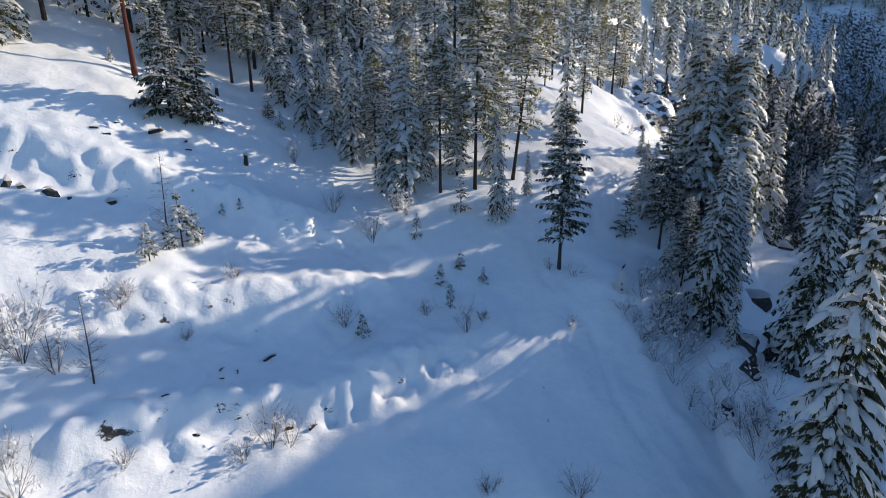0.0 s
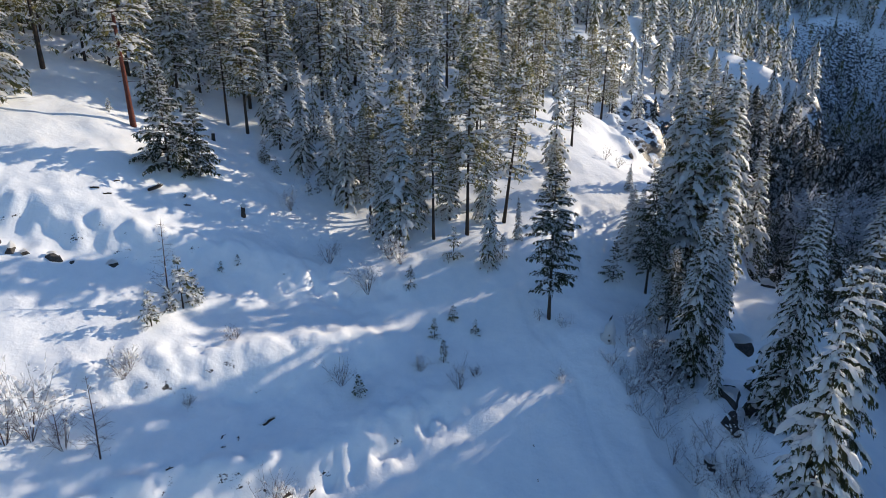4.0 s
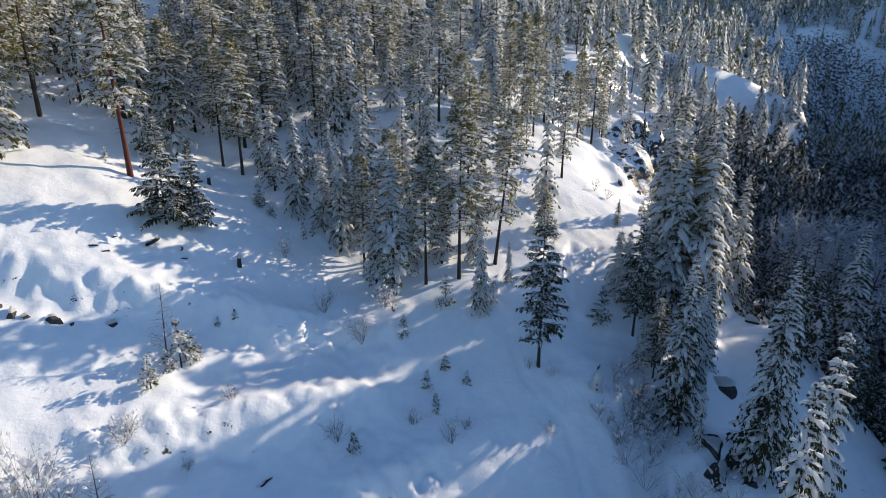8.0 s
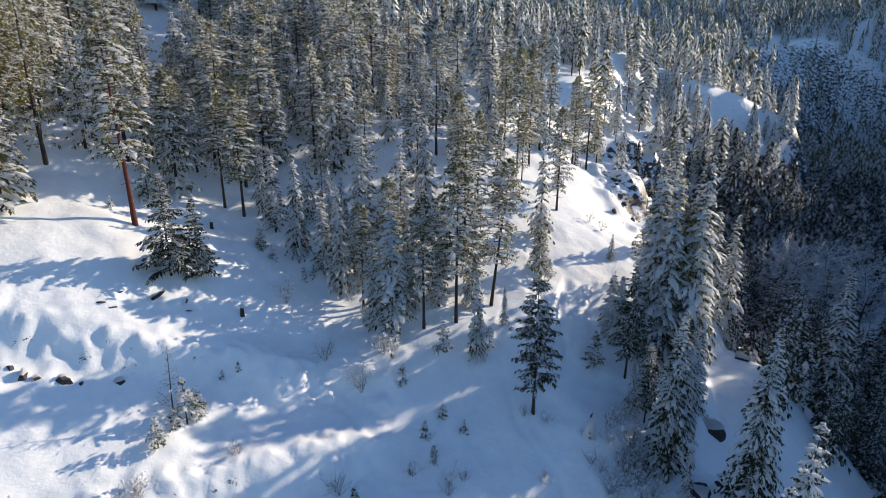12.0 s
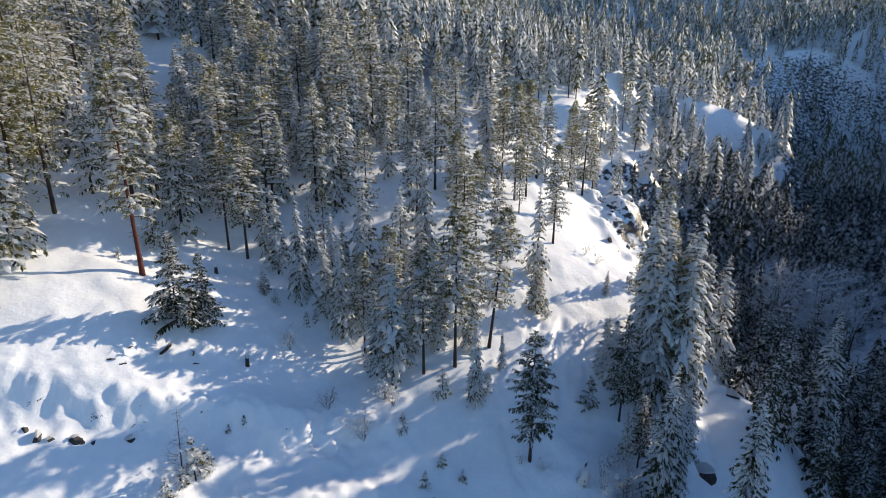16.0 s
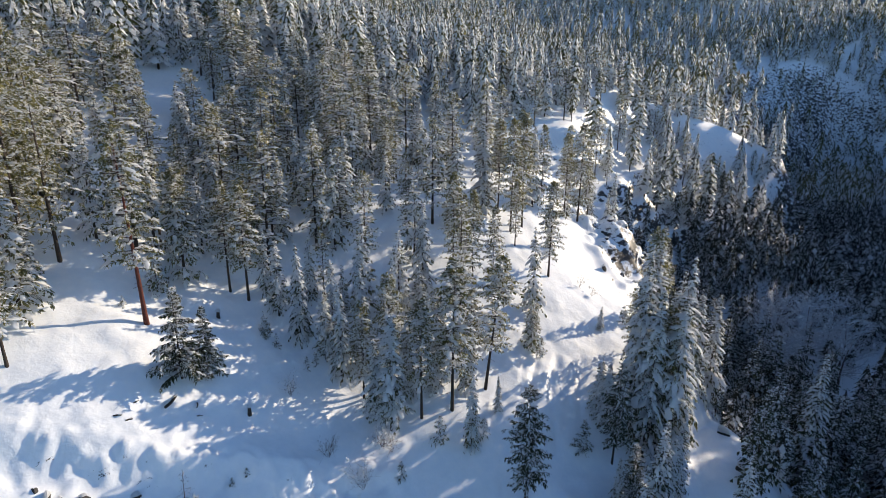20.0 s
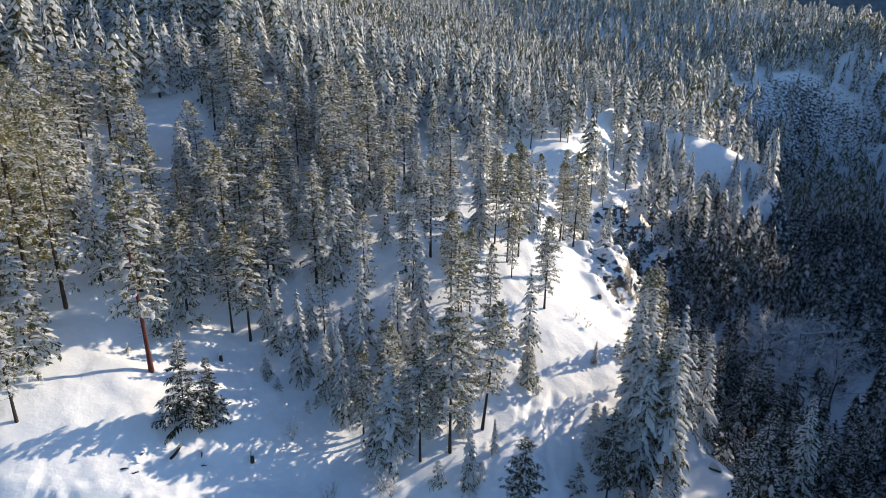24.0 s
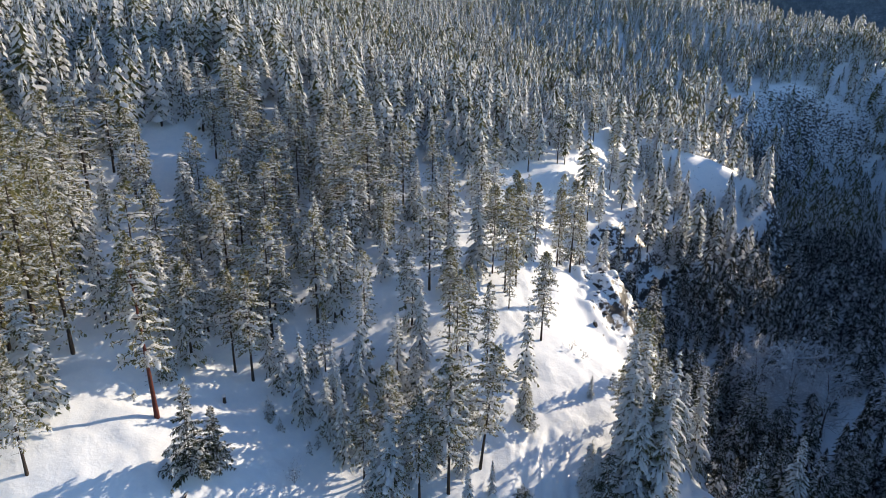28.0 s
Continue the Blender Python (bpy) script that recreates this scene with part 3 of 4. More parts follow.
    for j in range(spots):
        s = (j + 0.55 + rng.uniform(-0.3, 0.3, count)) / spots
        if tuft:
            s = 0.25 + 0.78 * s
        else:
            s = 0.12 + 0.92 * s
        q, d = on(s)
        for k in range(twigs):
            turn = rng.uniform(0.25, 1.15, count) * (1 if k % 2 else -1)
            if tuft:
                way = unit(d + rng.normal(0, 0.75, d.shape))
                ln = (0.052 * tall ** 0.75 * 0.42 + 0.17) * rng.uniform(0.7, 1.4, count) * big * 1.25
                wd = ln * rng.uniform(0.13, 0.25, count)
            else:
                side = np.stack([-d[:, 1], d[:, 0], 0 * turn], -1)
                way = unit(d * np.cos(turn)[:, None] + side * np.sin(turn)[:, None] + np.array([0, 0, 1.0]) * rng.uniform(-1.15, 0.05, count)[:, None])
                ln = (reach * (1.05 - 0.55 * s) * (0.30 if detail == 3 else 0.36) + 0.14) * rng.uniform(0.7, 1.3, count) * big
                wd = ln * rng.uniform(0.16, 0.30, count) * (0.72 if detail == 3 else 0.95)
            kites(needles, q, way, ln, wd, rng)
    # snow pillows on the limbs and side twigs
    places = 5 if detail == 2 else (10 if kind == "big" else 7)
    heavy = rng.uniform(0.35, 1.35, count)
    for j in range(places):
        keep = rng.uniform(0, 1, count) < snowy * 0.85 * heavy
        s = (j + 0.75 + rng.uniform(-0.35, 0.35, count)) / places
        q, d = on(s)
        ln = np.minimum(reach * 0.14 + 0.10, 0.44 if kind == "big" else 0.38) * rng.uniform(0.35, 1.3, count) * (0.6 + 0.45 * heavy) * pillow * (1.05 if detail == 2 else 0.95)
        size = np.stack([ln * rng.uniform(0.9, 1.7, count), ln * rng.uniform(0.35, 0.7, count), ln * rng.uniform(0.3, 0.6, count)], -1)
        side = np.stack([-d[:, 1], d[:, 0], -0.3 + 0 * s], -1) * rng.uniform(-0.36, 0.36, count)[:, None]
        q = q + side * (reach * (1.1 - s))[:, None] + np.array([0, 0, 1.0]) * (0.03 + 0.1 * size[:, 2:3])
        if keep.any():
            pads(snow, q[keep], unit(d + side * 2)[keep], size[keep], rng, 2 if kind == "big" else 1)
    return trunk, limbs, needles, snow


def conifer(name, kind, tall, seed, detail, label, needle_mat, bark):
    """One conifer as a thing: an Empty at its foot with trunk, limbs, needles and snow load."""
    root = new(name)
    tagged(root, label, "tree", "conifers on the slope")
    for part_name, pieces, mat in zip(("trunk", "limb_work", "foliage", "snow_load"), grow(kind, tall, seed, detail), (bark, bark, needle_mat, SNOW)):
        if pieces.v:
            v, l, s = pieces.arrays()
            ob = new(part_name, quick_mesh(part_name, v, l, s, [mat], None, part_name != "foliage"))
            ob.parent = root
            if part_name != "trunk":
                tagged(ob, kind="stuff")
    return root

# ---------------------------------------------------------------- the trees that stand out
def foot(x, y):
    return float(height(x, y))


def planted(proto, x, y, scale, turn, lean=0.0):
    """A copy of a tree on the ground, scaled, turned and a little tilted."""
    ob = copy_thing(proto, pose(x, y, foot(x, y) - 0.15, lean, lean * 0.5, turn))
    ob.scale = (scale, scale, scale)
    return ob


LABELS = {
    "fir": "tall green fir with snow pillows on drooping boughs",
    "slim": "narrow spruce heavily plastered with snow",
    "pine": "tall pine with bare lower trunk and snow-dusted crown",
    "old": "tall pine with a long bare trunk and snowy crown",
    "green": "tall dense green pine dusted with a little snow",
    "big": "very tall fir loaded with heavy snow pillows",
    "dark": "tall dark fir on the shaded gorge wall",
    "bushy": "broad bushy dark fir with light snow",
    "open": "dark open-branched fir with little snow on its limbs",
    "small": "young snow-dusted fir on the open slope",
}
NAMES = {"old": "pine_tree", "green": "pine_tree", "fir": "fir_tree", "slim": "spruce_tree", "pine": "pine_tree", "open": "fir_tree", "big": "fir_tree", "bushy": "fir_tree", "dark": "fir_tree", "small": "young_fir"}
UNIT = {"small": 5.0, "big": 30.0, "bushy": 10.0}
protos = {}
for kind in SHAPES:
    for level, variants in ((3, 2), (2, 3)):
        for k in range(variants):
            tall = UNIT.get(kind, 18.0)
            seed = 40 * (1 + list(SHAPES).index(kind)) + 7 * level + k
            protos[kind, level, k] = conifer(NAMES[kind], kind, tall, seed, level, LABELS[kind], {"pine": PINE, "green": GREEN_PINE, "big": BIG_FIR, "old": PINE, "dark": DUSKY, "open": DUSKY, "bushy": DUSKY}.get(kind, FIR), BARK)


def plant(kind, level, x, y, tall, rng, label="", lean=0.0, bark=None, girth=1.0):
    """Stands a tree of a kind and height at (x, y)."""
    k = int(rng.integers(0, 2 if level == 3 else 3))
    proto = protos[kind, level, k]
    unit_height = UNIT.get(kind, 18.0)
    ob = planted(proto, x, y, tall / unit_height, float(rng.uniform(0, 360)), lean)
    if girth != 1.0:
        ob.scale = (ob.scale[0] * girth, ob.scale[1] * girth, ob.scale[2])
    if label:
        tagged(ob, label)
    if bark:
        for c in ob.children:
            if c.name.startswith("trunk"):
                c.data = c.data.copy()
                c.data.materials[0] = bark
    return ob


rng = np.random.default_rng(11)
taken = []
# kind, x, y, height in metres
EDGE_TREES = [("open", 12.5, 54.6, 17.5), ("slim", 6.3, 61.5, 11.5), ("old", -0.3, 64.6, 17.5), ("old", 4.0, 66.2, 22.5), ("fir", -4.4, 62.9, 18.0),
              ("slim", -18.6, 75.5, 15.5), ("slim", -11.9, 69.8, 15.5), ("slim", -9.2, 72.7, 17.0), ("old", -35.7, 77.5, 18.0), ("old", -30.3, 80.3, 17.5),
              ("old", -27.3, 79.5, 19.0), ("old", -46.2, 55.2, 15.5), ("small", 22.4, 63.5, 5.5)]
# lower trees that fill the edge of the wood
EDGE_TREES += [("fir", -6.6, 64.5, 13.0), ("slim", -2.5, 67.5, 13.0), ("fir", 1.8, 68.5, 12.0), ("slim", 6.5, 69.5, 13.0), ("pine", -8.5, 67.5, 15.0), ("pine", 2.0, 71.5, 14.0), ("fir", -14.5, 72.8, 12.0),
               ("pine", 7.2, 73.2, 14.0), ("pine", -5.0, 70.5, 17.0), ("slim", -13.8, 75.5, 14.0), ("slim", 10.6, 67.2, 6.0), ("fir", -22.5, 78.5, 13.0), ("slim", -25.0, 81.5, 12.0)]
for kind, x, y, tall in EDGE_TREES:
    plant(kind, 3, x, y, tall, rng)
    taken.append((x, y))
red = plant("old", 3, -36.6, 66.7, 26.0, rng, "tall old pine with red-brown bare lower trunk", bark=REDBARK)
red.rotation_euler = Euler((0.0, -0.035, 0.0))
red.scale = (red.scale[0] * 0.9, red.scale[1] * 0.9, red.scale[2])
for c in red.children:
    if c.name.startswith("trunk"):
        c.scale = (1.2, 1.2, 1.0)
plant("bushy", 3, -30.0, 60.5, 12.0, rng, "bushy dark fir, one of a close pair")
plant("bushy", 3, -27.6, 62.7, 9.7, rng, "bushy dark fir, one of a close pair", girth=0.9)
# pines scattered over the sunny slope and up the hill: kind, x, y, height, girth
SLOPE_TREES = [("pine", 9.2, 92.2, 17.5, 0.8), ("pine", 12.9, 91.6, 16.0, 0.8), ("pine", 7.7, 94.0, 15.0, 0.7), ("pine", 19.5, 107.0, 13.8, 0.8), ("pine", 25.5, 101.1, 19.5, 0.95), ("pine", 17.8, 80.5, 8.5, 0.9),
               ("pine", 18.7, 81.1, 7.0, 0.9), ("fir", 32.7, 89.0, 4.8, 1.1), ("pine", 36.8, 84.6, 11.0, 1.0), ("pine", -3.1, 102.6, 13.5, 1.0), ("pine", -7.4, 110.1, 16.5, 0.9), ("slim", 13.1, 114.7, 20.5, 1.25),
               ("pine", 19.3, 112.0, 24.0, 0.75), ("pine", 22.6, 116.2, 25.0, 0.75), ("pine", 17.2, 117.5, 21.0, 0.8), ("pine", 41.4, 136.5, 25.0, 0.9), ("pine", 5.8, 94.7, 18.0, 0.85), ("slim", 0.2, 86.9, 17.0, 1.0),
               ("pine", 38.5, 139.5, 22.0, 0.8), ("slim", 28.0, 112.0, 9.0, 1.0), ("pine", 24.0, 128.0, 22.0, 0.8), ("pine", 30.5, 133.0, 20.0, 0.8)]
for kind, x, y, tall, girth in SLOPE_TREES:
    plant(kind, 3, x, y, tall, rng, girth=girth)
    taken.append((x, y))
HILL_TREES = [("pine", 47.6, 180.1, 20.5, 0.8), ("pine", 57.5, 173.7, 22.5, 0.8), ("pine", 61.0, 171.6, 11.5, 0.8), ("pine", 73.4, 198.3, 21.0, 0.8), ("pine", 83.8, 190.3, 16.0, 0.8), ("pine", 104.1, 206.3, 20.0, 0.9),
              ("pine", 97.6, 223.8, 18.5, 0.9), ("pine", 33.8, 159.3, 11.0, 0.8), ("pine", 6.1, 158.7, 18.8, 0.8), ("slim", 49.0, 150.0, 12.0, 1.1), ("pine", 44.0, 158.0, 22.0, 0.8), ("pine", 52.0, 164.0, 18.0, 0.8),
              ("pine", 36.0, 172.0, 20.0, 0.8), ("slim", -10.0, 151.0, 17.5, 1.0), ("pine", 63.0, 186.0, 15.0, 0.8), ("pine", 68.0, 206.0, 20.0, 0.9), ("pine", 56.0, 196.0, 21.0, 0.8), ("slim", 55.0, 148.0, 13.0, 1.0)]
for kind, x, y, tall, girth in HILL_TREES:
    plant(kind, 2, x, y, tall, rng, girth=girth)
    taken.append((x, y))
leaning = plant("old", 3, 9.3, 71.0, 21.0, rng, "leaning dark-stemmed pine at the forest edge", lean=0.0)
leaning.rotation_euler = Euler((0.04, 0.10, 0.6))
taken += [(-36.6, 66.7), (-30, 60.5), (-27.8, 62.7), (9.3, 71)]
RIM_TREES = [("big", 31.5, 42.4, 21.5), ("big", 18.6, 22.3, 33.0), ("big", 24.6, 27.9, 31.0), ("big", 27.3, 50.8, 20.0), ("big", 36.4, 68.6, 27.0), ("fir", 49.7, 80.8, 22.0),
             ("big", 60.0, 69.2, 25.0), ("slim", 27.4, 46.2, 7.5), ("open", 26.4, 62.7, 16.0), ("open", 26.8, 56.5, 10.5), ("pine", 34.0, 66.0, 23.0),
             ("fir", 31.6, 64.5, 26.0), ("fir", 35.5, 61.5, 11.0), ("slim", 40.0, 76.0, 20.0), ("pine", 38.0, 81.0, 25.0), ("fir", 34.6, 76.5, 23.0), ("fir", 45.0, 78.0, 20.0), ("fir", 30.8, 67.6, 28.5), ("slim", 36.6, 67.0, 30.0), ("fir", 33.4, 70.0, 29.5), ("slim", 30.0, 53.5, 16.0), ("fir", 34.8, 64.2, 27.5),
             ("fir", 25.0, 56.6, 8.0), ("fir", 27.4, 58.4, 9.5), ("fir", 33.0, 57.5, 14.0)]
for kind, x, y, tall in RIM_TREES:
    plant(kind, 3, x, y, tall, rng, girth=0.82 if kind == "fir" else (0.68 if tall > 30 else 0.85))
    taken.append((x, y))

for x, y, tall in [(27.3, 68.7, 10.0), (26.6, 70.0, 9.5)]:
    plant("fir", 3, x, y, tall, rng, girth=1.35)
    taken.append((x, y))
# unseen tall firs, added right of the view to shade the clearing
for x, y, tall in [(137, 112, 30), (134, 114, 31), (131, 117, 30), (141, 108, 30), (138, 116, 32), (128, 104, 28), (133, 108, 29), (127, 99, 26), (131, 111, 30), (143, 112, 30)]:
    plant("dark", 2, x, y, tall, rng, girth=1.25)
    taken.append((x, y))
# shaded firs on the near wall of the gorge
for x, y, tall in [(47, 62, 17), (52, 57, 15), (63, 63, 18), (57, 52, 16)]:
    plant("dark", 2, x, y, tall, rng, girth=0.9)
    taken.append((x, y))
LEFT_TREES = [("green", -53, 60, 25.0), ("green", -55.5, 64, 26.0), ("green", -58, 68, 28.0), ("fir", -59.5, 74, 26.0), ("green", -57, 60, 26.0), ("green", -62, 80, 27.0), ("green", -61, 70, 27.0),
              ("fir", -49.3, 80.2, 16.0), ("fir", -47, 82, 14.0), ("green", -50, 54.5, 20.0), ("fir", -36.0, 77.7, 18.5), ("fir", -38, 73.5, 10.0), ("green", -61.5, 88, 25.0), ("fir", -64, 94, 25.0), ("green", -55, 56, 24.0),
              ("green", -63, 64, 27.0), ("green", -66, 75, 27.0), ("green", -64, 86, 26.0), ("green", -67, 92, 26.0), ("green", -68, 82, 26.0), ("green", -69, 68, 27.0), ("green", -66, 58, 26.0), ("green", -71, 96, 26.0), ("green", -65, 101, 24.0),
              ("green", -53.1, 70.6, 28.0), ("green", -50.2, 72.7, 23.0), ("green", -55.5, 71.5, 29.0), ("green", -57.5, 76.5, 27.0), ("green", -54.0, 66.5, 26.0), ("fir", -51.0, 68.0, 9.0), ("green", -56.0, 81.0, 25.0),
              ("pine", -57.7, 113.5, 20.0), ("pine", -56.6, 113.4, 16.5), ("green", -60, 84, 27.0), ("green", -63, 76, 29.0), ("green", -59, 64, 28.0)]
for kind, x, y, tall in LEFT_TREES:
    plant(kind, 2, x, y, tall, rng, girth=1.0)
    taken.append((x, y))

# ---------------------------------------------------------------- the forest behind
def stock(x, y):
    """How thickly trees stand, 0 to 1."""
    edge = np.interp(x, [-90, -62, -50, -44, -40, -34, -26, -18, -8, 0, 6, 14, 24, 34, 46], [35, 44, 50, 60, 74, 82, 85, 79, 73, 74, 78, 84, 90, 94, 98])
    d = smooth((y - edge) / 4 + 0.3)
    # the open strip that climbs through the wood
    strip = np.interp(y, [50, 60, 78, 113, 135, 160], [-43, -43, -50, -57, -58, -60])
    d = d * (1 - smooth(1.6 - np.abs(x - strip) / 4.5) * smooth((150 - y) / 20))
    # sunny slope with scattered pines
    sunny = np.interp(y, [60, 75, 90, 105, 125, 150, 190, 230, 260], [4, 5, 4, 9, 14, 22, 30, 44, 70])
    open_slope = smooth((x - sunny) / 5) * smooth((gorge_edge(y) + 4 - x) / 6) * smooth((262 - y) / 20)
    d = d * (1 - (0.95 - 0.5 * smooth((y - 160) / 25)) * open_slope)
    d = d * (1 - 0.75 * np.exp(-((x - 2) ** 2 + (y - 88) ** 2) / 60) - 0.85 * np.exp(-((x + 3) ** 2 + (y - 103) ** 2) / 90))
    d = d * (1 - 0.72 * np.exp(-(((x - 9) / 17) ** 2 + ((y - 116) / 24) ** 2)))
    d = d * (1 - 0.95 * np.exp(-(((x + 7) / 9) ** 2 + ((y - 186) / 12) ** 2)) - 0.6 * np.exp(-(((x - 6) / 8) ** 2 + ((y - 146) / 9) ** 2)) - 0.85 * np.exp(-(((x - 45) / 9) ** 2 + ((y - 215) / 18) ** 2)))
    # gorge: bare rim rock, then trees on the lower walls
    over = x - gorge_edge(y)
    d = d * (1 - 0.8 * smooth(over / 5 + 0.4) * smooth((24 - over) / 10) * smooth((y - 66) / 10) * (1 - 0.8 * smooth((y - 205) / 20)))
    d = d * (1 - 0.85 * smooth((over + 1) / 3) * smooth((66 - y) / 8) * smooth((20 - over) / 6))
    d = np.where((over > 14) & (y > 55), np.maximum(d, np.where(y > 250, 0.8, 0.95)), d)
    # far bench and meadow
    d = d * (1 - 0.9 * np.exp(-(((x - 175) / 55) ** 2 + ((y - 388) / 16) ** 2)) - 0.8 * np.exp(-(((x - 190) / 30) ** 2 + ((y - 455) / 25) ** 2)))
    d = d * (1 - 0.5 * smooth((x - 100) / 10) * smooth((172 - x) / 6) * smooth((44 - np.abs(y - 214)) / 8))
    # thin trees on the snowy shelf round the crag
    d = d * (1 - 0.82 * np.exp(-(((x - 245) / 85) ** 2 + ((y - 385) / 38) ** 2)))
    # a glade round the leafless trees
    d = d * (1 - 0.93 * np.exp(-((x - 104) ** 2 + (y - 118) ** 2) / 520))
    return np.clip(d, 0, 1)


def scatter(x0, x1, y0, y1, gap, seed):
    """Jittered places for trees, thinned by the stock."""
    r = np.random.default_rng(seed)
    ax, ay = np.arange(x0, x1, gap), np.arange(y0, y1, gap)
    px, py = [a.ravel() + r.uniform(-0.48, 0.48, a.size) * gap for a in np.meshgrid(ax, ay)]
    steep = np.hypot(height(px + 3, py) - height(px - 3, py), height(px, py + 3) - height(px, py - 3)) / 6
    keep = r.uniform(0, 1, px.size) < stock(px, py) * (1 - np.where(py > 280, 0.25, 0.8) * smooth((steep - 0.75) / 0.35) * (1 - smooth(2 - np.hypot((px - 135) / 45, (py - 235) / 32)))) * 0.93
    return px[keep], py[keep], r


px, py, r0 = scatter(-92, 92, 44, 152, 5.2, 5)
far = np.array([min((a - x) ** 2 + (b - y) ** 2 for x, y in taken) for a, b in zip(px, py)])
px, py = px[far > 2.2 ** 2], py[far > 2.2 ** 2]
order = np.argsort(np.hypot((px - 12) * 0.9, (py - 50) * 1.0) + np.where(px < -62, 60, 0) + np.where(px > gorge_edge(py) + 10, 60, 0))
near_count = 290
rest = order[near_count:]
for i in order[:near_count]:
    pick = r0.uniform()
    kind = "pine" if pick < 0.42 else ("slim" if pick < 0.72 else "fir")
    # past the rim the needles are darkened to stand in for shade
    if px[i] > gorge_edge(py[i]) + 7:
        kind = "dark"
    plant(kind, 2, float(px[i]), float(py[i]), float(r0.uniform(10, 22) * (1.1 if kind == "pine" else 0.92)), r0, girth=float(r0.uniform(1.0, 1.25)))
for key, proto in protos.items():
    for o in (*proto.children_recursive, proto):
        bpy.data.objects.remove(o)

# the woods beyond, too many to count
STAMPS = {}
# gorge stamps: shade painted into the needles, little snow
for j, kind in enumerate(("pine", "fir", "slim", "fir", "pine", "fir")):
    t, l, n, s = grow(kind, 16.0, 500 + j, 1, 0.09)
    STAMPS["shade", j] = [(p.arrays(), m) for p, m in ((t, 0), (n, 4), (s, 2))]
for level in (0, 1):
    for j, kind in enumerate(("pine", "slim", "fir", "pine", "fir", "slim")):
        t, l, n, s = grow(kind, 16.0, 300 + 10 * level + j, level)
        STAMPS[level, j] = [(p.arrays(), m) for p, m in ((t, 0), (n, 1 if kind != "pine" else 3), (s, 2))]


def stamped(places, level, r, low, high):
    """Rows of (vertices, loops, sizes, material) for all the trees at those places."""
    out = []
    which = r.integers(0, 6, len(places))
    for j in range(6):
        pts = places[which == j]
        if not len(pts):
            continue
        turn, size = r.uniform(0, 2 * math.pi, len(pts)), r.uniform(low, high, len(pts)) / 16.0
        fat = size * (r.uniform(0.9, 1.35, len(pts)) if level else r.uniform(0.95, 1.5, len(pts)))
        base = np.stack([pts[:, 0], pts[:, 1], height(pts[:, 0], pts[:, 1]) - 0.3], -1)
        for (v, l, s), m in STAMPS[level, j]:
            c, sn = np.cos(turn)[:, None], np.sin(turn)[:, None]
            w = np.stack([(v[None, :, 0] * c - v[None, :, 1] * sn) * fat[:, None], (v[None, :, 0] * sn + v[None, :, 1] * c) * fat[:, None], v[None, :, 2] * size[:, None]], -1) + base[:, None]
            loops = l[None] + (np.arange(len(pts)) * len(v))[:, None]
            out.append((w.reshape(-1, 3), loops.ravel(), np.tile(s, len(pts)), np.full(len(s) * len(pts), m)))
    return out


def woods(name, rows, label):
    shift, vs, ls, ss, ms = 0, [], [], [], []
    for v, l, s, m in rows:
        vs.append(v), ls.append(l + shift), ss.append(s), ms.append(m)
        shift += len(v)
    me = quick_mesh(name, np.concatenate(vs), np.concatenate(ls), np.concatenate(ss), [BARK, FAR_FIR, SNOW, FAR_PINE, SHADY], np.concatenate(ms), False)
    return tagged(new(name, me), label, "forest", kind="stuff")


def in_view(x, y):
    """Keeps the wood to the land round the valley."""
    return (x > -80 - 0.78 * y) & (x < 70 + 0.95 * y)


mid = [np.stack([px[rest], py[rest]], -1)]
qx, qy, r1 = scatter(-300, 330, 40, 262, 4.9, 6)
ok = ((np.abs(qx) >= 92) | (qy >= 152)) & in_view(qx, qy)
mid.append(np.stack([qx[ok], qy[ok]], -1))
mid = np.concatenate(mid)
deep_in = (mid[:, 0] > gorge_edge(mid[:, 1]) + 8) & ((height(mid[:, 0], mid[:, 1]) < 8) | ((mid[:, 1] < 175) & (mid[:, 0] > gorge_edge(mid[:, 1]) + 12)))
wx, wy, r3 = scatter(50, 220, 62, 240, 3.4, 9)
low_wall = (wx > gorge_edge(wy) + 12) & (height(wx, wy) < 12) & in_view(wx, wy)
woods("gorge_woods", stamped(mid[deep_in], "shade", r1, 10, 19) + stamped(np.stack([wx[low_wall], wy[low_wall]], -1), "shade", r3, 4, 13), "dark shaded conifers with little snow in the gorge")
mid = mid[~deep_in]
woods("pine_woods", stamped(mid, 1, r1, 10, 21), "dense snow-dusted pine and spruce forest on the hillside")
qx, qy, r2 = scatter(-620, 760, 262, 480, 6.0, 7)
ok = in_view(qx, qy)
remote = [np.stack([qx[ok], qy[ok]], -1)]
qx, qy, _ = scatter(-620, 760, 480, 860, 8.8, 8)
ok = in_view(qx, qy)
remote.append(np.stack([qx[ok], qy[ok]], -1))
remote = np.concatenate(remote)
woods("distant_forest", stamped(remote, 0, r2, 11, 22), "distant snow-dusted conifer forest climbing to the skyline")

# ---------------------------------------------------------------- shrubs, saplings, stones
def thing_from(name, label, category, group, parts_list):
    """An Empty with one mesh child for each (name, pieces, material, kind)."""
    root = new(name)
    tagged(root, label, category, group)
    for part_name, pieces, mat, kind in parts_list:
        if pieces.v:
            v, l, s = pieces.arrays()
            ob = new(part_name, quick_mesh(part_name, v, l, s, [mat]))
            ob.parent = root
            if kind:
                tagged(ob, kind=kind)
    return root


